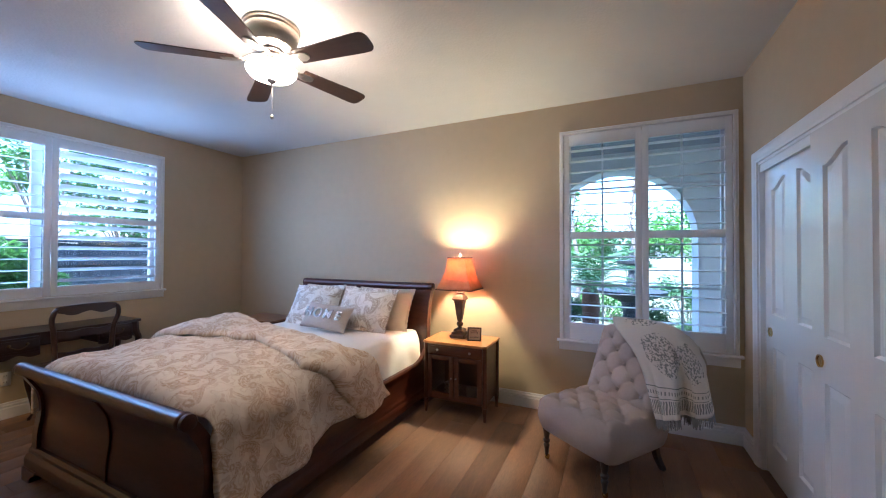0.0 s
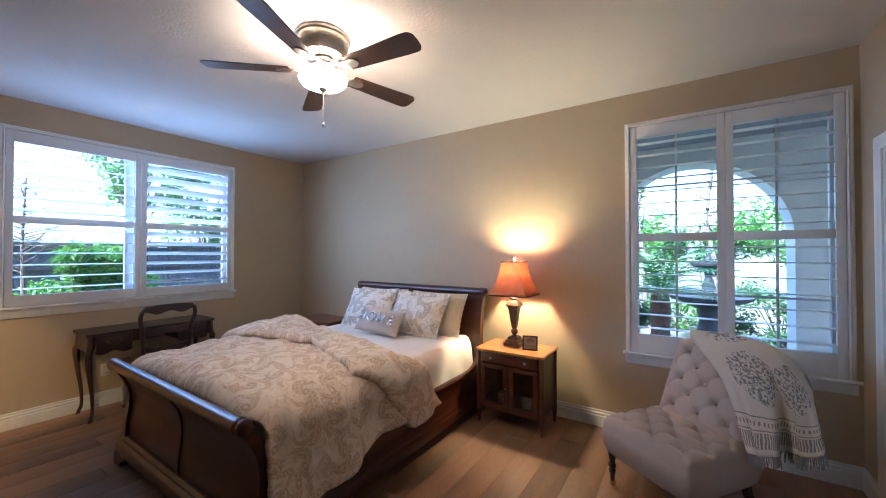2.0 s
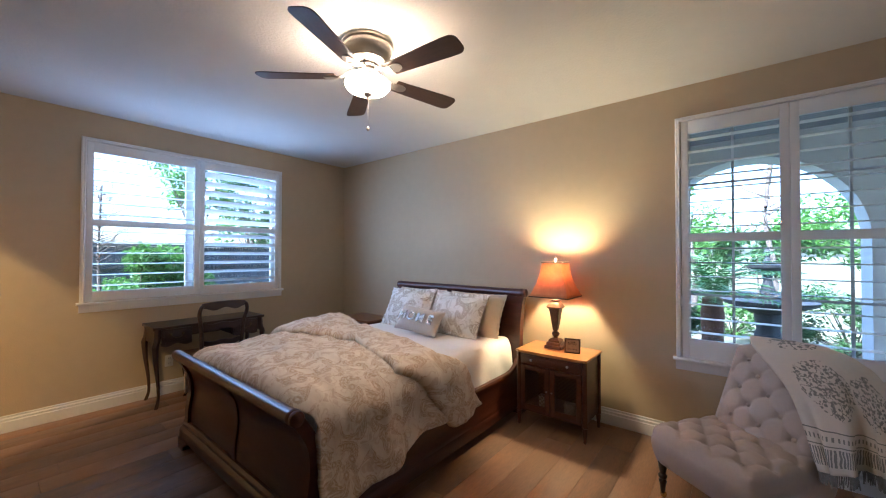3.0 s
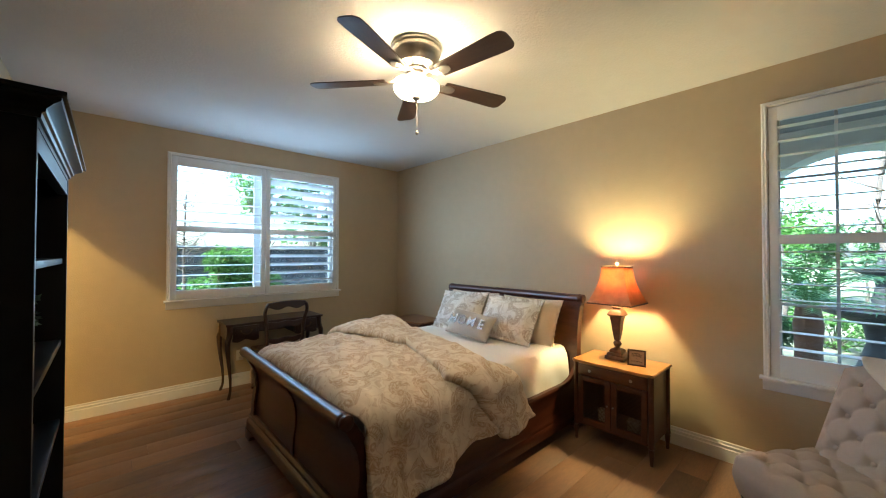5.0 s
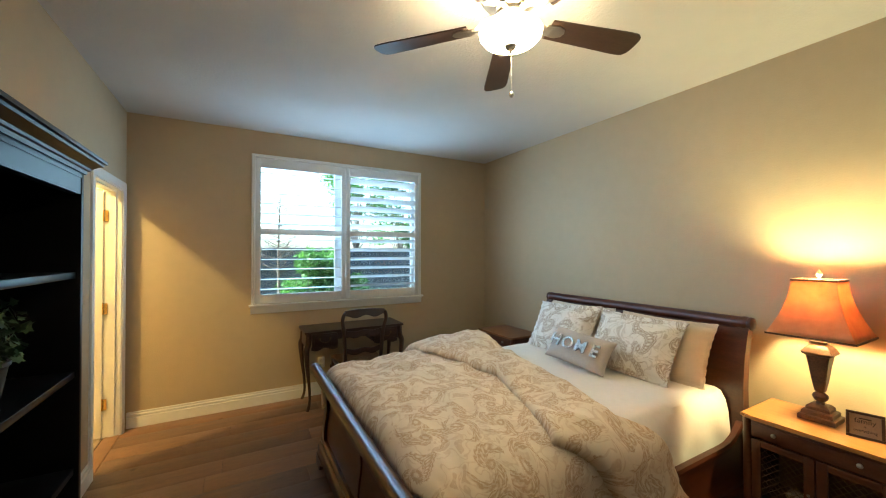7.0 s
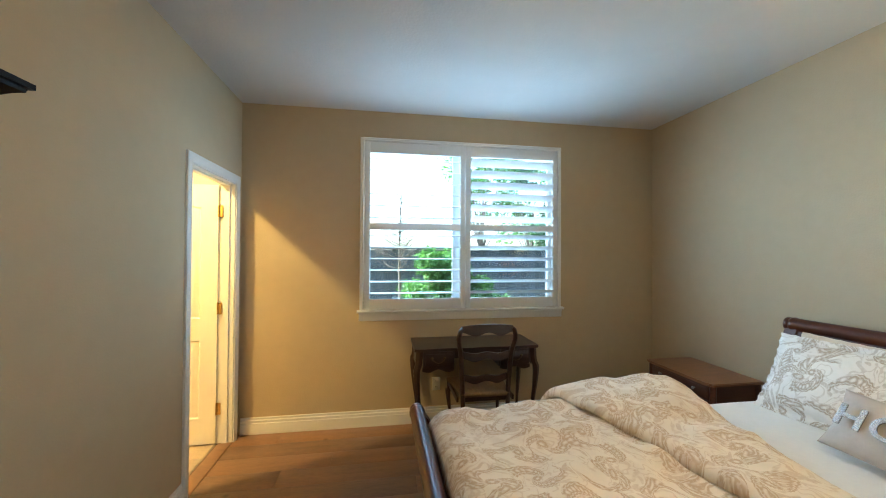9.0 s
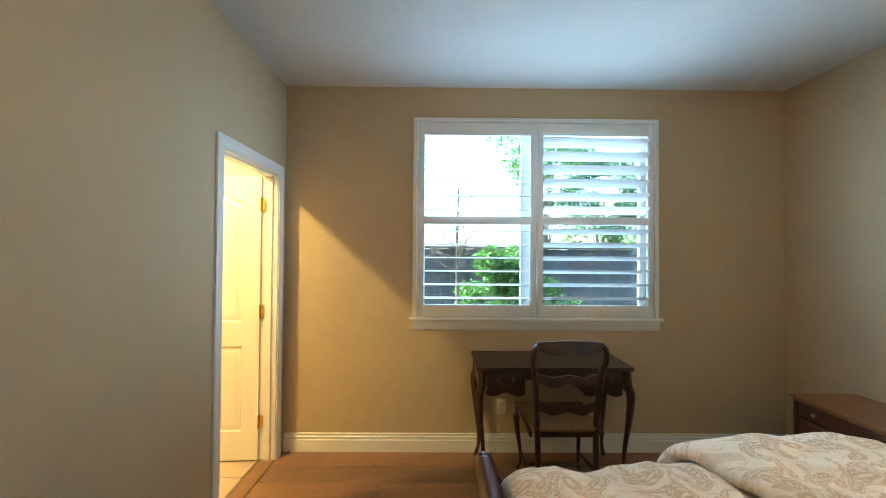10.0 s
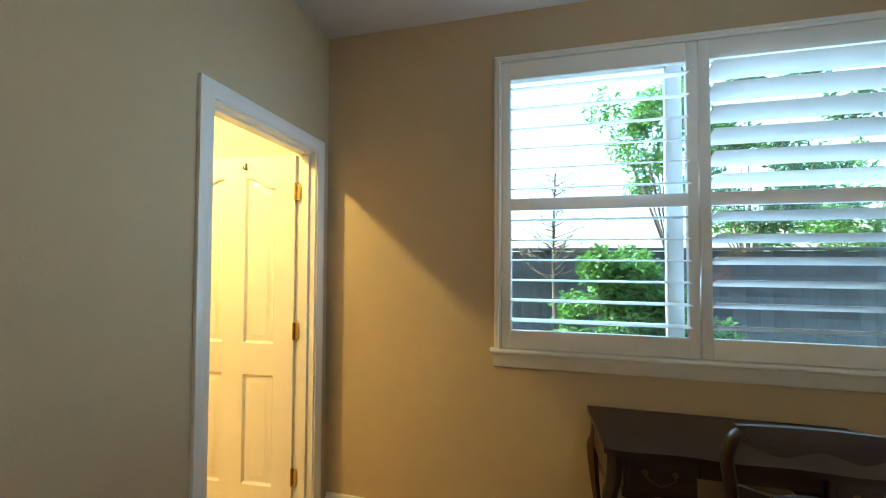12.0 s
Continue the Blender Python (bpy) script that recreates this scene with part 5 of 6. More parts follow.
# ---- tufted slipper chair with throw ----
TUFT = mat("oatmeal_linen", (0.46, 0.385, 0.335), 0.92, vary=0.06, scale=6, bump=0.2, bscale=700, spec=0.2)
DARKLEG = mat("espresso_leg", (0.025, 0.016, 0.012), 0.3, coat=0.4)
chair = thing("slipper_chair", "oatmeal linen slipper chair with button tufting", "chair", (4.58, 3.055, 0), -36.5)      # local -y is the way it faces


def tuft(u, v, du, dv, depth, sharp):
    """Dimples at a diamond grid of buttons and shallow creases between them."""
    a, b = u / du, v / dv
    best = 9.0
    for i in (math.floor(a), math.floor(a) + 1):
        for j in (math.floor(b), math.floor(b) + 1):
            if (i + j) % 2 == 0:
                best = min(best, ((a - i) ** 2 + (b - j) ** 2) ** 0.5)
    s, d = (a + b) / 2, (a - b) / 2
    crease = min(abs(s - round(s)), abs(d - round(d)))
    return -depth * math.exp(-(best / sharp) ** 2) - depth * 0.26 * math.exp(-(crease / 0.07) ** 2)


def seat_mesh():
    bm = bmesh.new()
    n, w, d = 72, 0.304, 0.30
    g = []
    for j in range(n + 1):
        row = []
        for i in range(n + 1):
            a, b = 2 * i / n - 1, 2 * j / n - 1
            k = max(abs(a), abs(b))
            x, y = a * w, b * d
            edge = max(0, (k - 0.80) / 0.20)
            drop = 0.075 * edge ** 2.6
            z = 0.425 - drop + 0.02 * (1 - a * a) * (1 - b * b)
            if k < 0.93:
                z += tuft(x, y + 0.02, 0.088, 0.085, 0.036, 0.32) * min(1, (0.93 - k) / 0.15)
            sq = 1 - 0.075 * (a * b) ** 6
            row.append(bm.verts.new((x * sq, y * sq, z)))
        g.append(row)
    for j in range(n):
        for i in range(n):
            bm.faces.new((g[j][i], g[j][i + 1], g[j + 1][i + 1], g[j + 1][i]))
    rim = [g[0][i] for i in range(n + 1)] + [g[j][n] for j in range(1, n + 1)] + [g[n][i] for i in range(n - 1, -1, -1)] + [g[j][0] for j in range(n - 1, 0, -1)]
    prev = rim
    for z, s in ((0.34, 1.015), (0.30, 1.02), (0.25, 0.99), (0.21, 0.95), (0.198, 0.91)):
        cur = [bm.verts.new((v.co.x * s, v.co.y * s + 0.0, z + (0.02 * math.cos(v.co.x / w * 1.5) if z < 0.2 and v.co.y < -0.25 else 0))) for v in rim]
        for i in range(len(rim)):
            k = (i + 1) % len(rim)
            bm.faces.new((prev[i], prev[k], cur[k], cur[i]))
        prev = cur
    bm.faces.new(prev)
    return bm


part("seat", seat_mesh(), TUFT, chair, "", 80)
BACK = pose(0, 0.165, 0.35, -26, 0, 0)      # the back's plane leans away


def back_w(v):
    return 0.272 + 0.016 * v


def back_front(x, v):
    """Local y of the padded front at half-width fraction x and height fraction v."""
    return -0.055 - 0.02 * (1 - x * x) + 0.018 * x * x


def back_mesh():
    bm = bmesh.new()
    nu, nv, hgt = 64, 68, 0.602
    fr, bk = [], []
    for j in range(nv + 1):
        v = j / nv
        ra, rb = [], []
        for i in range(nu + 1):
            a = 2 * i / nu - 1
            topz = hgt - 0.055 * abs(a) ** 3.2
            z = v * topz
            w = back_w(v)
            k = max(abs(a), abs(2 * v - 1) if v > 0.5 else 0)
            rnd = 0.055 * max(0, (k - 0.78) / 0.22) ** 2.4
            dz = tuft(a * w, z - 0.12, 0.082, 0.088, 0.030, 0.30) * min(1, max(0, (0.93 - k) / 0.12)) * min(1, v * 8)
            ra.append(bm.verts.new((a * w, back_front(a, v) + rnd - dz, z)))
            rb.append(bm.verts.new((a * w * 0.985, 0.045 + 0.03 * a * a - 0.035 * max(0, (k - 0.85) / 0.15) ** 2, z)))
        fr.append(ra)
        bk.append(rb)
    for g in (fr, bk):
        for j in range(nv):
            for i in range(nu):
                bm.faces.new((g[j][i], g[j][i + 1], g[j + 1][i + 1], g[j + 1][i]))
    for i in range(nu):
        for j in (0, nv):
            bm.faces.new((fr[j][i], fr[j][i + 1], bk[j][i + 1], bk[j][i]))
    for j in range(nv):
        for i in (0, nu):
            bm.faces.new((fr[j][i], fr[j + 1][i], bk[j + 1][i], bk[j][i]))
    bmesh.ops.transform(bm, matrix=BACK, verts=bm.verts[:])
    return bm


part("backrest", back_mesh(), TUFT, chair, "", 80)
btn = mesh_of("button", turned(bmesh.new(), [(0.011, 0.0), (0.012, 0.003), (0.009, 0.007), (0.001, 0.009)], seg=12), TUFT, 60)
for i in range(-3, 4):
    for j in range(-4, 4):
        x, y = i * 0.088, j * 0.085 - 0.02
        if (i + j) % 2 == 0 and abs(x) < 0.27 and abs(y) < 0.27:
            b = new("button", btn)
            b.parent = chair
            b.matrix_local = pose(x, y, 0.403)
for i in range(-2, 3):
    for j in range(-1, 6):
        x, z = i * 0.082, 0.12 + j * 0.088
        if (i + j) % 2 == 0 and 0.05 < z < 0.50:
            b = new("button", btn)
            b.parent = chair
            a = x / back_w(z / 0.585)
            b.matrix_local = BACK @ pose(x, back_front(a, 0.5) + 0.027, z, 90, 0, 0)
for s in (-1, 1):
    bm = turned(bmesh.new(), [(0.010, 0.03), (0.013, 0.04), (0.016, 0.075), (0.022, 0.10), (0.015, 0.112), (0.024, 0.125), (0.024, 0.135), (0.016, 0.145), (0.022, 0.18), (0.026, 0.215)], (s * 0.23, -0.255, 0), seg=16)
    leg = part("front_leg", bm, DARKLEG, chair, "turned dark wooden leg on a caster")
    bm = turned(bmesh.new(), [(0.001, -0.009), (0.012, -0.009), (0.016, -0.006), (0.016, 0.006), (0.012, 0.009), (0.001, 0.009)], seg=16)
    bmesh.ops.transform(bm, matrix=pose(s * 0.23, -0.248, 0.016, 0, 90, 0), verts=bm.verts[:])
    box(bm, s * 0.23 - 0.013, s * 0.23 - 0.010, -0.26, -0.242, 0.012, 0.036)
    box(bm, s * 0.23 + 0.010, s * 0.23 + 0.013, -0.26, -0.242, 0.012, 0.036)
    part("caster", bm, BRASS, leg, "small brass caster")
    pts = smooth_path([(s * 0.225, 0.225, 0.22), (s * 0.225, 0.255, 0.11), (s * 0.225, 0.325, 0.0)], 8)
    part("rear_leg", sweep(bmesh.new(), pts, [[(a * (1 - 0.3 * i / 8), b * (1 - 0.3 * i / 8)) for a, b in ((-0.02, -0.02), (0.02, -0.02), (0.02, 0.02), (-0.02, 0.02))] for i in range(9)], up=(0, 1, 0)), DARKLEG, chair)

# throw blanket over one corner of the back
THROW = mat("woven_throw", (0.60, 0.545, 0.47), 0.92, vary=0.05, scale=8, bump=0.3, bscale=500, spec=0.2)
nt = THROW.node_tree
pr = nt.nodes["Principled BSDF"]
old = pr.inputs["Base Color"].links[0].from_socket
uv = nt.nodes.new("ShaderNodeUVMap")
sp = nt.nodes.new("ShaderNodeSeparateXYZ")
nt.links.new(uv.outputs[0], sp.inputs[0])


def node(kind, **kw):
    n = nt.nodes.new("ShaderNode" + kind)
    for k, v in kw.items():
        if k == "operation":
            n.operation = v
    return n


def math_node(op, a, b=None, clamp=False):
    n = node("Math", operation=op)
    n.use_clamp = clamp
    for i, s in enumerate((a, b)):
        if s is None:
            continue
        if isinstance(s, (int, float)):
            n.inputs[i].default_value = s
        else:
            nt.links.new(s, n.inputs[i])
    return n.outputs[0]


def motif(cx, cy, rx, ry):
    """1 inside a soft oval."""
    a = math_node('DIVIDE', math_node('SUBTRACT', sp.outputs[0], cx), rx)
    b = math_node('DIVIDE', math_node('SUBTRACT', sp.outputs[1], cy), ry)
    r = math_node('ADD', math_node('MULTIPLY', a, a), math_node('MULTIPLY', b, b))
    return math_node('LESS_THAN', math_node('ADD', r, math_node('MULTIPLY', nz1.outputs["Fac"], 0.9)), 1.35)


nz1 = node("TexNoise")
nz1.inputs["Scale"].default_value = 9
nt.links.new(uv.outputs[0], nz1.inputs["Vector"])
leafv = node("TexVoronoi")
leafv.inputs["Scale"].default_value = 42
nt.links.new(uv.outputs[0], leafv.inputs["Vector"])
stem = node("TexNoise")
stem.inputs["Scale"].default_value = 20
nt.links.new(uv.outputs[0], stem.inputs["Vector"])
leaf_on = math_node('MAXIMUM', math_node('LESS_THAN', leafv.outputs["Distance"], 0.40), math_node('LESS_THAN', math_node('ABSOLUTE', math_node('SUBTRACT', stem.outputs["Fac"], 0.5)), 0.022))
area = math_node('MAXIMUM', math_node('MAXIMUM', motif(0.30, 0.46, 0.20, 0.19), motif(0.66, 0.44, 0.17, 0.19)), motif(0.20, 0.76, 0.13, 0.06))
flor = math_node('MULTIPLY', area, leaf_on)
wv = node("TexWave")
wv.inputs["Scale"].default_value, wv.inputs["Distortion"].default_value = 16, 5.0
nt.links.new(uv.outputs[0], wv.inputs["Vector"])
band = math_node('MULTIPLY', math_node('MULTIPLY', math_node('GREATER_THAN', sp.outputs[1], 0.035), math_node('LESS_THAN', sp.outputs[1], 0.12)), math_node('GREATER_THAN', wv.outputs["Fac"], 0.38))
lines = math_node('MULTIPLY', math_node('GREATER_THAN', sp.outputs[1], 0.205), math_node('LESS_THAN', sp.outputs[1], 0.212))
lines2 = math_node('MULTIPLY', math_node('GREATER_THAN', sp.outputs[1], 0.130), math_node('LESS_THAN', sp.outputs[1], 0.136))
bars = math_node('MULTIPLY', math_node('MULTIPLY', math_node('GREATER_THAN', sp.outputs[1], 0.158), math_node('LESS_THAN', sp.outputs[1], 0.182)), math_node('GREATER_THAN', math_node('SINE', math_node('MULTIPLY', sp.outputs[0], 210.0)), 0.35))
allm = math_node('MAXIMUM', math_node('MAXIMUM', math_node('MAXIMUM', flor, band), math_node('MAXIMUM', lines, lines2)), bars)
mx = nt.nodes.new("ShaderNodeMix")
mx.data_type = 'RGBA'
nt.links.new(math_node('MULTIPLY', allm, 0.85), mx.inputs["Factor"])
nt.links.new(old, mx.inputs["A"])
mx.inputs["B"].default_value = (0.15, 0.155, 0.14, 1)
nt.links.new(mx.outputs["Result"], pr.inputs["Base Color"])
FRINGE = mat("grey_fringe", (0.27, 0.27, 0.26), 0.95, vary=0.4, scale=30)

throw = thing("throw_blanket", "cream woven throw with grey-green floral trees and fringe", "throw blanket", (4.58, 3.055, 0), -36.5)
# fall lines of the cloth from the top edge of the back down to the hem; behind the back it hangs straight
FALLS = [
    [(-0.20, 0.425, 0.925), (-0.125, 0.315, 0.885), (0.12, 0.225, 0.70), (0.315, 0.098, 0.415)],
    [(0.00, 0.43, 0.94), (0.055, 0.315, 0.890), (0.23, 0.235, 0.71), (0.375, 0.108, 0.43)],
    [(0.15, 0.435, 0.94), (0.195, 0.325, 0.885), (0.325, 0.27, 0.70), (0.42, 0.145, 0.44)],
    [(0.235, 0.435, 0.925), (0.275, 0.345, 0.870), (0.345, 0.325, 0.70), (0.395, 0.252, 0.44)],
    [(0.295, 0.44, 0.895), (0.335, 0.375, 0.845), (0.41, 0.34, 0.69), (0.475, 0.235, 0.455)],
    [(0.335, 0.46, 0.855), (0.365, 0.41, 0.81), (0.435, 0.385, 0.70), (0.525, 0.30, 0.475)],
    [(0.370, 0.48, 0.815), (0.385, 0.45, 0.785), (0.425, 0.44, 0.71), (0.465, 0.405, 0.585)],
]


def throw_point(u, v):
    """u runs across the cloth, v from the fringed hem (0) up and over the back (1)."""
    line = []
    for c in FALL_PATHS:
        q = (1 - v) * (len(c) - 1)
        i = min(int(q), len(c) - 2)
        line.append(c[i].lerp(c[i + 1], q - i))
    c = smooth_path(line, 60)
    q = u * 60
    i = min(int(q), 59)
    p = c[i].lerp(c[i + 1], q - i)
    loose = max(0.0, 1 - v / 0.55)
    rip = loose * 0.020 * math.sin(u * 24 + 2.5 * v) + noise.noise((u * 5, v * 4, 3.3)) * 0.008
    return p + Vector((0.6 * rip, -abs(rip), 0.3 * rip))


def evenly(c, n):
    """n + 1 points at equal steps along a polyline."""
    run = [0.0]
    for a, b in zip(c, c[1:]):
        run.append(run[-1] + (b - a).length)
    out, i = [], 0
    for k in range(n + 1):
        q = run[-1] * k / n
        while i < len(c) - 2 and run[i + 1] < q:
            i += 1
        out.append(c[i].lerp(c[i + 1], (q - run[i]) / max(1e-9, run[i + 1] - run[i])))
    return out


FALL_PATHS = [evenly(smooth_path([(f[0][0] + 0.01, f[0][1] + 0.08, f[0][2] - 0.13)] + f, 48), 40) for f in FALLS]
bm = bmesh.new()
lay = bm.loops.layers.uv.new("UVMap")
nu, nv = 56, 60
g = [[bm.verts.new(throw_point(i / nu, j / nv)) for i in range(nu + 1)] for j in range(nv + 1)]
for j in range(nv):
    for i in range(nu):
        f = bm.faces.new((g[j][i], g[j][i + 1], g[j + 1][i + 1], g[j + 1][i]))
        for lp, (p, q) in zip(f.loops, ((i, j), (i + 1, j), (i + 1, j + 1), (i, j + 1))):
            lp[lay].uv = (p / nu, q / nv)
cloth = part("cloth", bm, THROW, throw, "", 80)
md = cloth.modifiers.new("thickness", 'SOLIDIFY')
md.thickness, md.offset = 0.005, 0
bm = bmesh.new()
rng = random.Random(9)
for k in range(150):
    p = throw_point(k / 149, 0.003)
    q = p + (p - throw_point(k / 149, 0.1)).normalized() * rng.uniform(0.03, 0.05) + Vector((rng.uniform(-0.008, 0.008), rng.uniform(-0.008, 0.004), -0.012))
    sweep(bm, [p, (p + q) / 2 + Vector((rng.uniform(-0.003, 0.003), 0, 0)), q], oval(0.0022, 0.0022, 5), up=(0, 1, 0))
tagged(part("fringe", bm, FRINGE, throw, "knotted grey fringe"), kind="stuff")

# ---- bathroom ceiling light ----
bl = thing("ceiling_light", "round flush bathroom ceiling light, lit", "ceiling light", (1.05, -0.77, H))
part("base_plate", turned(bmesh.new(), [(0.001, 0.0), (0.12, 0.0), (0.12, -0.02), (0.10, -0.028), (0.001, -0.028)], seg=28), NICKEL, bl)

# ---- outside ----
bm2 = boxes((-400, 400, -400, 400, -0.9, -0.30))
structure("ground", bm2, GROUND, "brown-green garden ground", "ground")
structure("pavement", boxes((2.6, 9.0, N + T, 6.25, -0.30, -0.12)), PAVER, "pale paved porch floor", "pavement")

# porch: arched wall, ceiling, side wall
AX, AR, AZ, AY = 4.70, 0.90, 1.62, 5.75
bm = bmesh.new()
n = 28
arc = [(AX + AR * math.cos(math.pi * i / n), AZ + AR * math.sin(math.pi * i / n)) for i in range(n + 1)]
x0, x1, z0, z1 = 2.6, 9.0, -0.3, 3.1
o = [(x1, z0), (x1, z1), (x0, z1), (x0, z0), (AX - AR, z0)] + arc[::-1] + [(AX + AR, z0)]
fr = [bm.verts.new((x, AY, z)) for x, z in o]
bk = [bm.verts.new((x, AY + 0.42, z)) for x, z in o]
for vs in (fr, bk):
    k = len(vs)
    arcv = vs[5:5 + n + 1]
    bm.faces.new((vs[3], vs[4], arcv[0], vs[2]))
    h = n // 2
    for i in range(h):
        bm.faces.new((vs[2], arcv[i], arcv[i + 1]))
    bm.faces.new((vs[2], arcv[h], vs[1]))
    for i in range(h, n):
        bm.faces.new((vs[1], arcv[i], arcv[i + 1]))
    bm.faces.new((vs[1], arcv[n], vs[k - 1], vs[0]))
for i in range(len(o)):
    j = (i + 1) % len(o)
    bm.faces.new((fr[i], fr[j], bk[j], bk[i]))
structure("porch_wall", bm, PALEST, "pale stucco porch wall with a round arch", "wall", 30)
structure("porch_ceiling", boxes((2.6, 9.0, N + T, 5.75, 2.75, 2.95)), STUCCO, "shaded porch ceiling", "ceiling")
structure("porch_side", boxes((7.2, 7.4, N + T, 5.75, -0.12, 2.75)), PALEST, "pale stucco porch side wall", "wall")
structure("house_roof", boxes((-0.7, 9.2, -3.0, N + T + 0.01, 2.96, 3.2)), STUCCO, "flat slab that closes the house above", "roof")
sconce = thing("wall_sconce", "dark oval metal wall sconce on the porch", "wall sconce", (5.93, 5.75, 1.62))
bm = turned(bmesh.new(), [(0.001, 0.0), (0.075, 0.0), (0.07, 0.02), (0.03, 0.05), (0.001, 0.055)], seg=20)
bmesh.ops.transform(bm, matrix=pose(0, 0, 0, 90, 0, 0) @ Matrix.Diagonal((1, 1.7, 1, 1)), verts=bm.verts[:])
part("body", bm, POT, sconce)

GREEN = mat("bright_shrub_leaf", (0.11, 0.23, 0.04), 0.5, vary=0.55, scale=3, tint=(0.045, 0.11, 0.02))
GREEN2 = mat("dark_shrub_leaf", (0.06, 0.13, 0.035), 0.55, vary=0.6, scale=3, tint=(0.025, 0.06, 0.02))
for lm in (GREEN, GREEN2):
    nt = lm.node_tree
    pr = nt.nodes["Principled BSDF"]
    tl = nt.nodes.new("ShaderNodeBsdfTranslucent")
    mxs = nt.nodes.new("ShaderNodeMixShader")
    mxs.inputs[0].default_value = 0.45
    nt.links.new(pr.inputs["Base Color"].links[0].from_socket, tl.inputs[0])
    nt.links.new(pr.outputs[0], mxs.inputs[1])
    nt.links.new(tl.outputs[0], mxs.inputs[2])
    nt.links.new(mxs.outputs[0], nt.nodes["Material Output"].inputs[0])
BARK = mat("grey_bark", (0.10, 0.08, 0.065), 0.9, vary=0.4, scale=8, bump=0.5, bscale=40)


def leaf_blade(bm, m, s, wd=0.42):
    a = [m @ Vector(p) for p in ((0, 0, 0), (wd * s * 0.5, 0.4 * s, 0.06 * s), (0, s, -0.05 * s), (-wd * s * 0.5, 0.4 * s, 0.06 * s), (0, 0.45 * s, -0.02 * s))]
    v = [bm.verts.new(p) for p in a]
    for i, j in ((0, 1), (1, 2), (2, 3), (3, 0)):
        bm.faces.new((v[i], v[j], v[4]))


def shrub(name, label, at, size, count, leaf, material, seed, trunk_h=0.0, gap=0.45):
    """Many small leaves on twigs in uneven clumps."""
    rng = random.Random(seed)
    t = thing(name, label, "tree" if trunk_h else "shrub", at)
    tw, lf = bmesh.new(), bmesh.new()
    clumps = []
    base = Vector((0, 0, trunk_h))
    if trunk_h:
        sweep(tw, smooth_path([(0, 0, 0), (0.04, 0.02, trunk_h * 0.5), (0, 0, trunk_h), (0.03, 0.05, trunk_h + size[2] * 0.4)], 10), [oval(0.055 * (1 - 0.07 * i), 0.055 * (1 - 0.07 * i), 8) for i in range(11)])
    for k in range(26 if not trunk_h else 20):
        d = Vector((rng.gauss(0, 1), rng.gauss(0, 1), rng.gauss(0, 1))).normalized()
        r = rng.uniform(0.45, 1.0)
        c = base + Vector((d.x * size[0] * r, d.y * size[1] * r, size[2] * (0.5 + 0.5 * d.z * r)))
        clumps.append((c, rng.uniform(0.18, 0.36) * (size[0] + size[1]) / 2))
        sweep(tw, smooth_path([base * 0.9, (base + c) / 2 + Vector((0, 0, 0.05)), c], 5), [oval(0.016 * (1 - 0.15 * i), 0.016 * (1 - 0.15 * i), 5) for i in range(6)])
    for k in range(count):
        c, r = clumps[k % len(clumps)]
        d = Vector((rng.gauss(0, 1), rng.gauss(0, 1), rng.gauss(0, 1))).normalized() * r * rng.random() ** 0.4
        leaf_blade(lf, Matrix.Translation(c + d) @ pose(0, 0, 0, rng.uniform(-60, 60), rng.uniform(-60, 60), rng.uniform(0, 360)), leaf * rng.uniform(0.7, 1.3))
    part("trunk" if trunk_h else "twigs", tw, BARK, t)
    tagged(part("crown", lf, material, t, "", 180), kind="stuff")
    return t


GZ = -0.30
shrub("shrub", "bright green leafy shrub by the fence", (-2.35, 1.83, GZ), (0.45, 1.22, 1.85), 17000, 0.085, GREEN, 11)
shrub("shrub", "low green shrub at the fence foot", (-2.5, 0.75, GZ), (0.3, 0.4, 0.85), 1400, 0.07, GREEN2, 12)
shrub("tree", "small leafy tree above the fence", (-4.6, 3.3, GZ), (0.9, 1.2, 3.1), 5200, 0.10, GREEN, 13, 2.0)
shrub("tree", "leafy tree beyond the fence", (-5.6, 4.9, GZ), (1.4, 1.8, 3.6), 7000, 0.12, GREEN2, 14, 1.7)
shrub("tree", "leafy tree beyond the fence", (-7.5, 7.6, GZ), (1.7, 1.9, 2.4), 4200, 0.14, GREEN, 15, 1.6)
shrub("tree", "leafy tree beyond the fence", (-8.5, -2.5, GZ), (1.8, 1.8, 2.0), 3000, 0.15, GREEN2, 19, 1.4)

# thin bare tree
bare = thing("bare_tree", "thin bare young tree with fine twigs", "tree", (-2.3, 1.40, GZ))
rng = random.Random(21)
bm = bmesh.new()
sweep(bm, smooth_path([(0, 0, 0), (0.02, 0.01, 1.0), (-0.01, 0.0, 1.9), (0.02, 0.02, 2.7)], 14), [oval(0.032 * (1 - 0.05 * i), 0.032 * (1 - 0.05 * i), 7) for i in range(15)])
part("trunk", bm, BARK, bare)
bm = bmesh.new()
for k in range(72):
    z = rng.uniform(1.45, 2.7)
    a = rng.uniform(0, 6.28)
    L = rng.uniform(0.2, 0.62)
    e = Vector((L * math.cos(a), L * math.sin(a), z + L * rng.uniform(0.3, 0.9)))
    sweep(bm, smooth_path([(0, 0, z), Vector((e.x * 0.5, e.y * 0.5, z + L * 0.2)), e], 5), [oval(0.007 * (1 - 0.15 * i), 0.007 * (1 - 0.15 * i), 5) for i in range(6)])
    for q in range(3):
        s = e * rng.uniform(0.6, 0.95) + Vector((0, 0, z)) * 0
        s.z = z + (e.z - z) * 0.7
        sweep(bm, [s, s + Vector((rng.uniform(-0.1, 0.1), rng.uniform(-0.12, 0.12), rng.uniform(0.03, 0.14)))], oval(0.003, 0.003, 4))
part("branches", bm, BARK, bare)

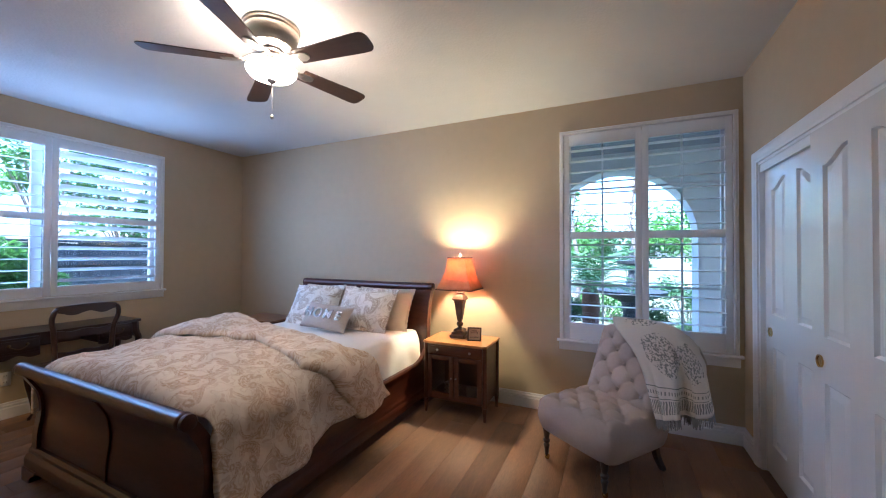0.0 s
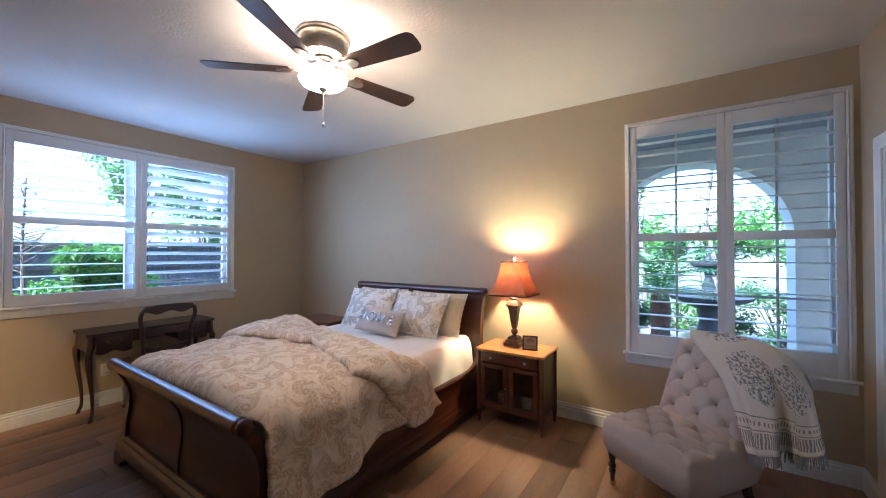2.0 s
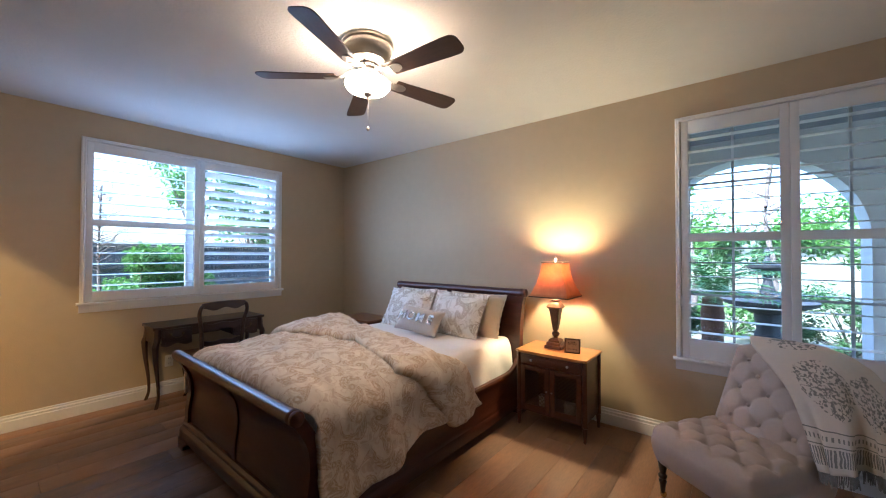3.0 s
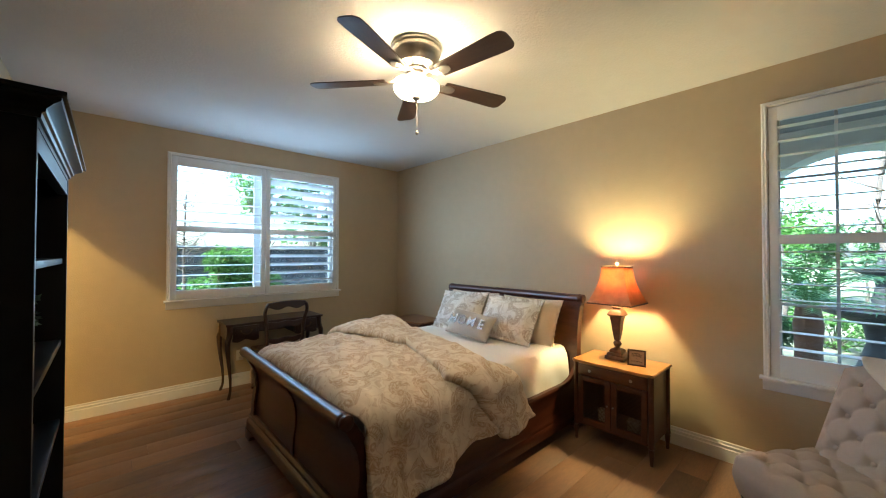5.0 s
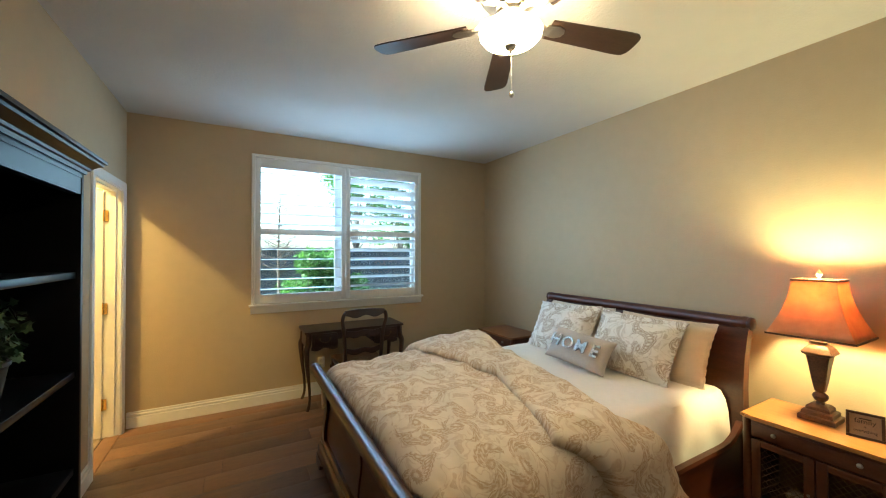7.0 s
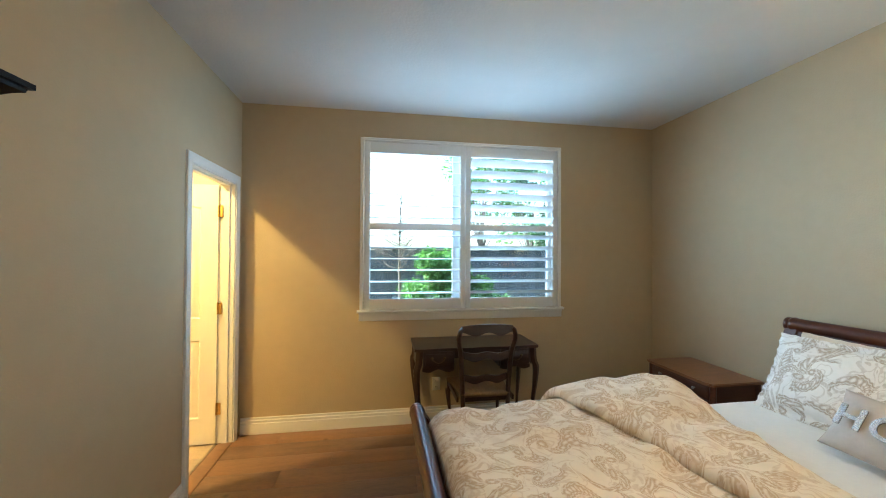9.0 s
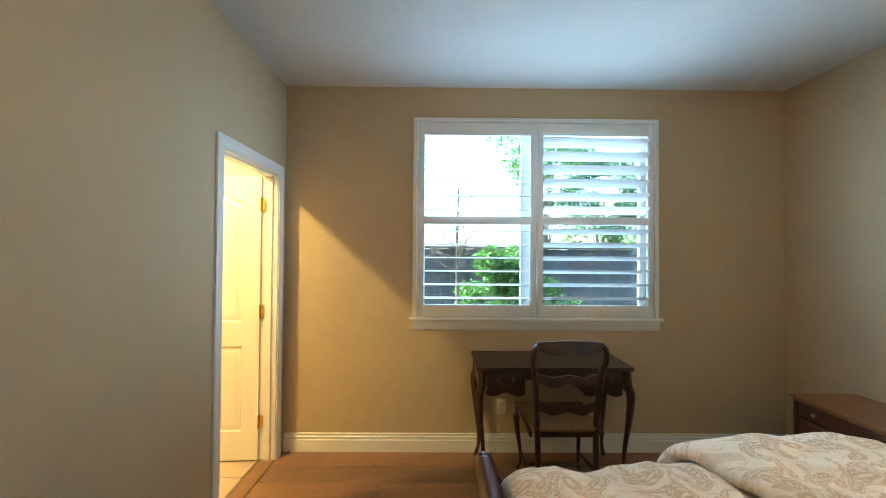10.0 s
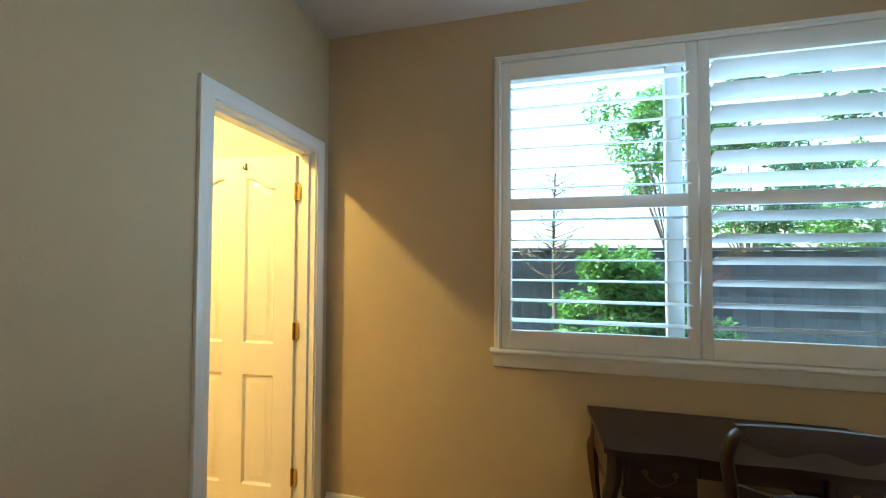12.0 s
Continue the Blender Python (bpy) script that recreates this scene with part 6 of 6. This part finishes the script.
# board fence along the west side
fence = thing("board_fence", "dark grey vertical board fence", "fence", (-3.3, 2.5, GZ))
me = mesh_of("board", boxes((-0.01, 0.01, -0.0704, 0.0704, 0, 1.86), bevel=0.002), FENCE, 35)
for k in range(84):
    b = new("board", me)
    b.parent = fence
    b.matrix_local = pose(random.uniform(-0.004, 0.004), -4.5 + k * 0.141, random.uniform(-0.008, 0.008))
part("rail", boxes((0.01, 0.05, -4.6, 7.4, 0.3, 0.39), (0.01, 0.05, -4.6, 7.4, 1.5, 1.59)), FENCE, fence)
part("cap_rail", boxes((-0.03, 0.06, -4.6, 7.4, 1.868, 1.905), bevel=0.004), FENCE, fence)

# front garden: fern palm, fountain, hedges, trees
palm = thing("sago_palm", "sago palm with arching green fronds", "palm", (4.28, 7.6, GZ))
bm = turned(bmesh.new(), [(0.14, 0.0), (0.155, 0.2), (0.14, 0.5), (0.16, 0.8), (0.13, 1.05), (0.05, 1.12)], seg=14)
part("trunk", bm, mat("palm_trunk", (0.11, 0.05, 0.024), 0.9, vary=0.6, scale=18, bump=0.9, bscale=30), palm)
rng = random.Random(31)
bm = bmesh.new()
for k in range(56):
    a = k * 2.39996
    el = rng.uniform(0.05, 1.2)
    L = rng.uniform(0.9, 1.3)
    pts = smooth_path([(0, 0, 1.08), (0.5 * L * math.cos(a) * math.cos(el), 0.5 * L * math.sin(a) * math.cos(el), 1.1 + 0.5 * L * math.sin(el)), (L * math.cos(a) * math.cos(el * 0.7), L * math.sin(a) * math.cos(el * 0.7), 1.05 + 0.75 * L * math.sin(el) - 0.1)], 16)
    sweep(bm, pts, oval(0.006, 0.006, 4))
    for i in range(3, 17):
        p = pts[i]
        d = (pts[i] - pts[i - 1]).normalized()
        sd = d.cross(Vector((0, 0, 1))).normalized()
        for s in (-1, 1):
            tip = p + sd * s * 0.17 * (1 - 0.4 * i / 16) + d * 0.09 + Vector((0, 0, -0.03))
            v = [bm.verts.new(q) for q in (p - d * 0.014, tip, p + d * 0.014)]
            bm.faces.new(v)
tagged(part("fronds", bm, mat("palm_frond", (0.13, 0.27, 0.07), 0.5, vary=0.4, scale=5), palm, "", 180), kind="stuff")

FSTONE = mat("dark_fountain_stone", (0.03, 0.032, 0.035), 0.7, vary=0.4, scale=8, bump=0.3, bscale=40)
ft = thing("garden_fountain", "dark two-tier stone garden fountain", "fountain", (5.0, 9.0, GZ))
part("lower_bowl", turned(bmesh.new(), [(0.30, 0.0), (0.26, 0.1), (0.16, 0.45), (0.2, 0.72), (0.62, 0.88), (0.66, 0.95), (0.62, 0.96), (0.2, 0.86), (0.001, 0.85)], seg=28), FSTONE, ft)
part("column", turned(bmesh.new(), [(0.1, 0.84), (0.07, 0.95), (0.11, 1.1), (0.06, 1.3), (0.08, 1.44)], seg=16), FSTONE, ft)
part("upper_bowl", turned(bmesh.new(), [(0.08, 1.42), (0.27, 1.52), (0.29, 1.57), (0.26, 1.58), (0.05, 1.53), (0.001, 1.53)], seg=24), FSTONE, ft)
part("finial", turned(bmesh.new(), [(0.04, 1.52), (0.07, 1.6), (0.03, 1.7), (0.06, 1.78), (0.001, 1.88)], seg=14), FSTONE, ft)
for k, (x, y, s, c, mt) in enumerate(((3.4, 8.2, (0.8, 0.5, 1.0), 2600, GREEN2), (6.1, 9.6, (1.1, 0.6, 1.25), 3600, GREEN2), (4.5, 10.6, (1.0, 0.5, 0.9), 2400, GREEN), (7.6, 9.4, (1.0, 0.6, 1.2), 2200, GREEN2), (2.2, 9.6, (1.2, 0.7, 1.5), 2600, GREEN))):
    shrub("shrub", "rounded leafy green garden hedge shrub", (x, y, GZ), s, c, 0.09, mt, 40 + k)
shrub("tree", "leafy street tree across the garden", (2.0, 15.5, GZ), (2.2, 2.0, 3.0), 4200, 0.2, GREEN, 51, 1.8)
shrub("tree", "leafy street tree across the garden", (8.5, 17.5, GZ), (2.8, 2.2, 2.8), 4600, 0.22, GREEN, 52, 1.5)
shrub("tree", "leafy street tree across the garden", (5.2, 20.0, GZ), (2.6, 2.2, 2.0), 3600, 0.24, GREEN2, 53, 1.0)
for k, (x, y) in enumerate(((3.75, 10.5), (5.15, 11.5))):
    tr = thing("bare_tree", "slender grey tree trunk with few branches", "tree", (x, y, GZ))
    bm = bmesh.new()
    sweep(bm, smooth_path([(0, 0, 0), (0.1, 0, 1.3), (-0.06, 0, 2.6), (0.12, 0, 4.6)], 14), [oval(0.07 * (1 - 0.04 * i), 0.07 * (1 - 0.04 * i), 8) for i in range(15)])
    part("trunk", bm, BARK, tr)
    bm = bmesh.new()
    rng = random.Random(60 + k)
    for q in range(14):
        z, a, L = rng.uniform(1.9, 4.2), rng.uniform(0, 6.28), rng.uniform(0.5, 1.2)
        sweep(bm, smooth_path([(0.02, 0, z), (L * 0.5 * math.cos(a), L * 0.5 * math.sin(a), z + L * 0.25), (L * math.cos(a), L * math.sin(a), z + L * 0.8)], 6), [oval(0.02 * (1 - 0.13 * i), 0.02 * (1 - 0.13 * i), 5) for i in range(7)])
    part("branches", bm, BARK, tr)

# ---- floor pieces ----
structure("floor", boxes((W - 0.0, E + 0.66, -0.115, N, -0.12, -0.008)), SUBFLOOR, "wide oak plank floor in warm and grey browns", "floor")
floor = bpy.data.objects["floor"]
rng = random.Random(77)
PW = 0.19
x = 0.0
cache = {}
while x < E + 0.6:
    y = -rng.uniform(0.2, 1.9)
    while y < N:
        L = rng.choice((1.25, 1.55, 1.9, 2.1))
        a, b = max(y, 0.0), min(y + L, N)
        if b - a > 0.05:
            key = round(b - a, 3)
            if key not in cache:
                cache[key] = mesh_of("plank", boxes((0.0006, PW - 0.0006, 0.0006, key - 0.0006, -0.012, 0.0), bevel=0.0012), PLANK, 30)
            p = new("plank", cache[key])
            p.parent = floor
            p.location = (x, a, 0)
        y += L
    x += PW
structure("threshold", boxes((D1[0] + 0.016, D1[1] - 0.016, -0.10, 0.0, -0.008, 0.006), bevel=0.003), PLANK, "oak threshold strip in the doorway", "threshold")
bf = structure("floor_bath", boxes((-0.0, 2.3, -2.4, -0.115, -0.12, -0.008)), mat("tile_grout", (0.4, 0.34, 0.27), 0.9), "beige ceramic tile bathroom floor", "floor")
tm = mesh_of("tile", boxes((0.002, 0.303, 0.002, 0.303, -0.012, -0.001), bevel=0.002), TILE, 30)
for i in range(7):
    for j in range(7):
        p = new("tile", tm)
        p.parent = bf
        p.location = (0.02 + i * 0.305, -0.12 - (j + 1) * 0.305, 0)
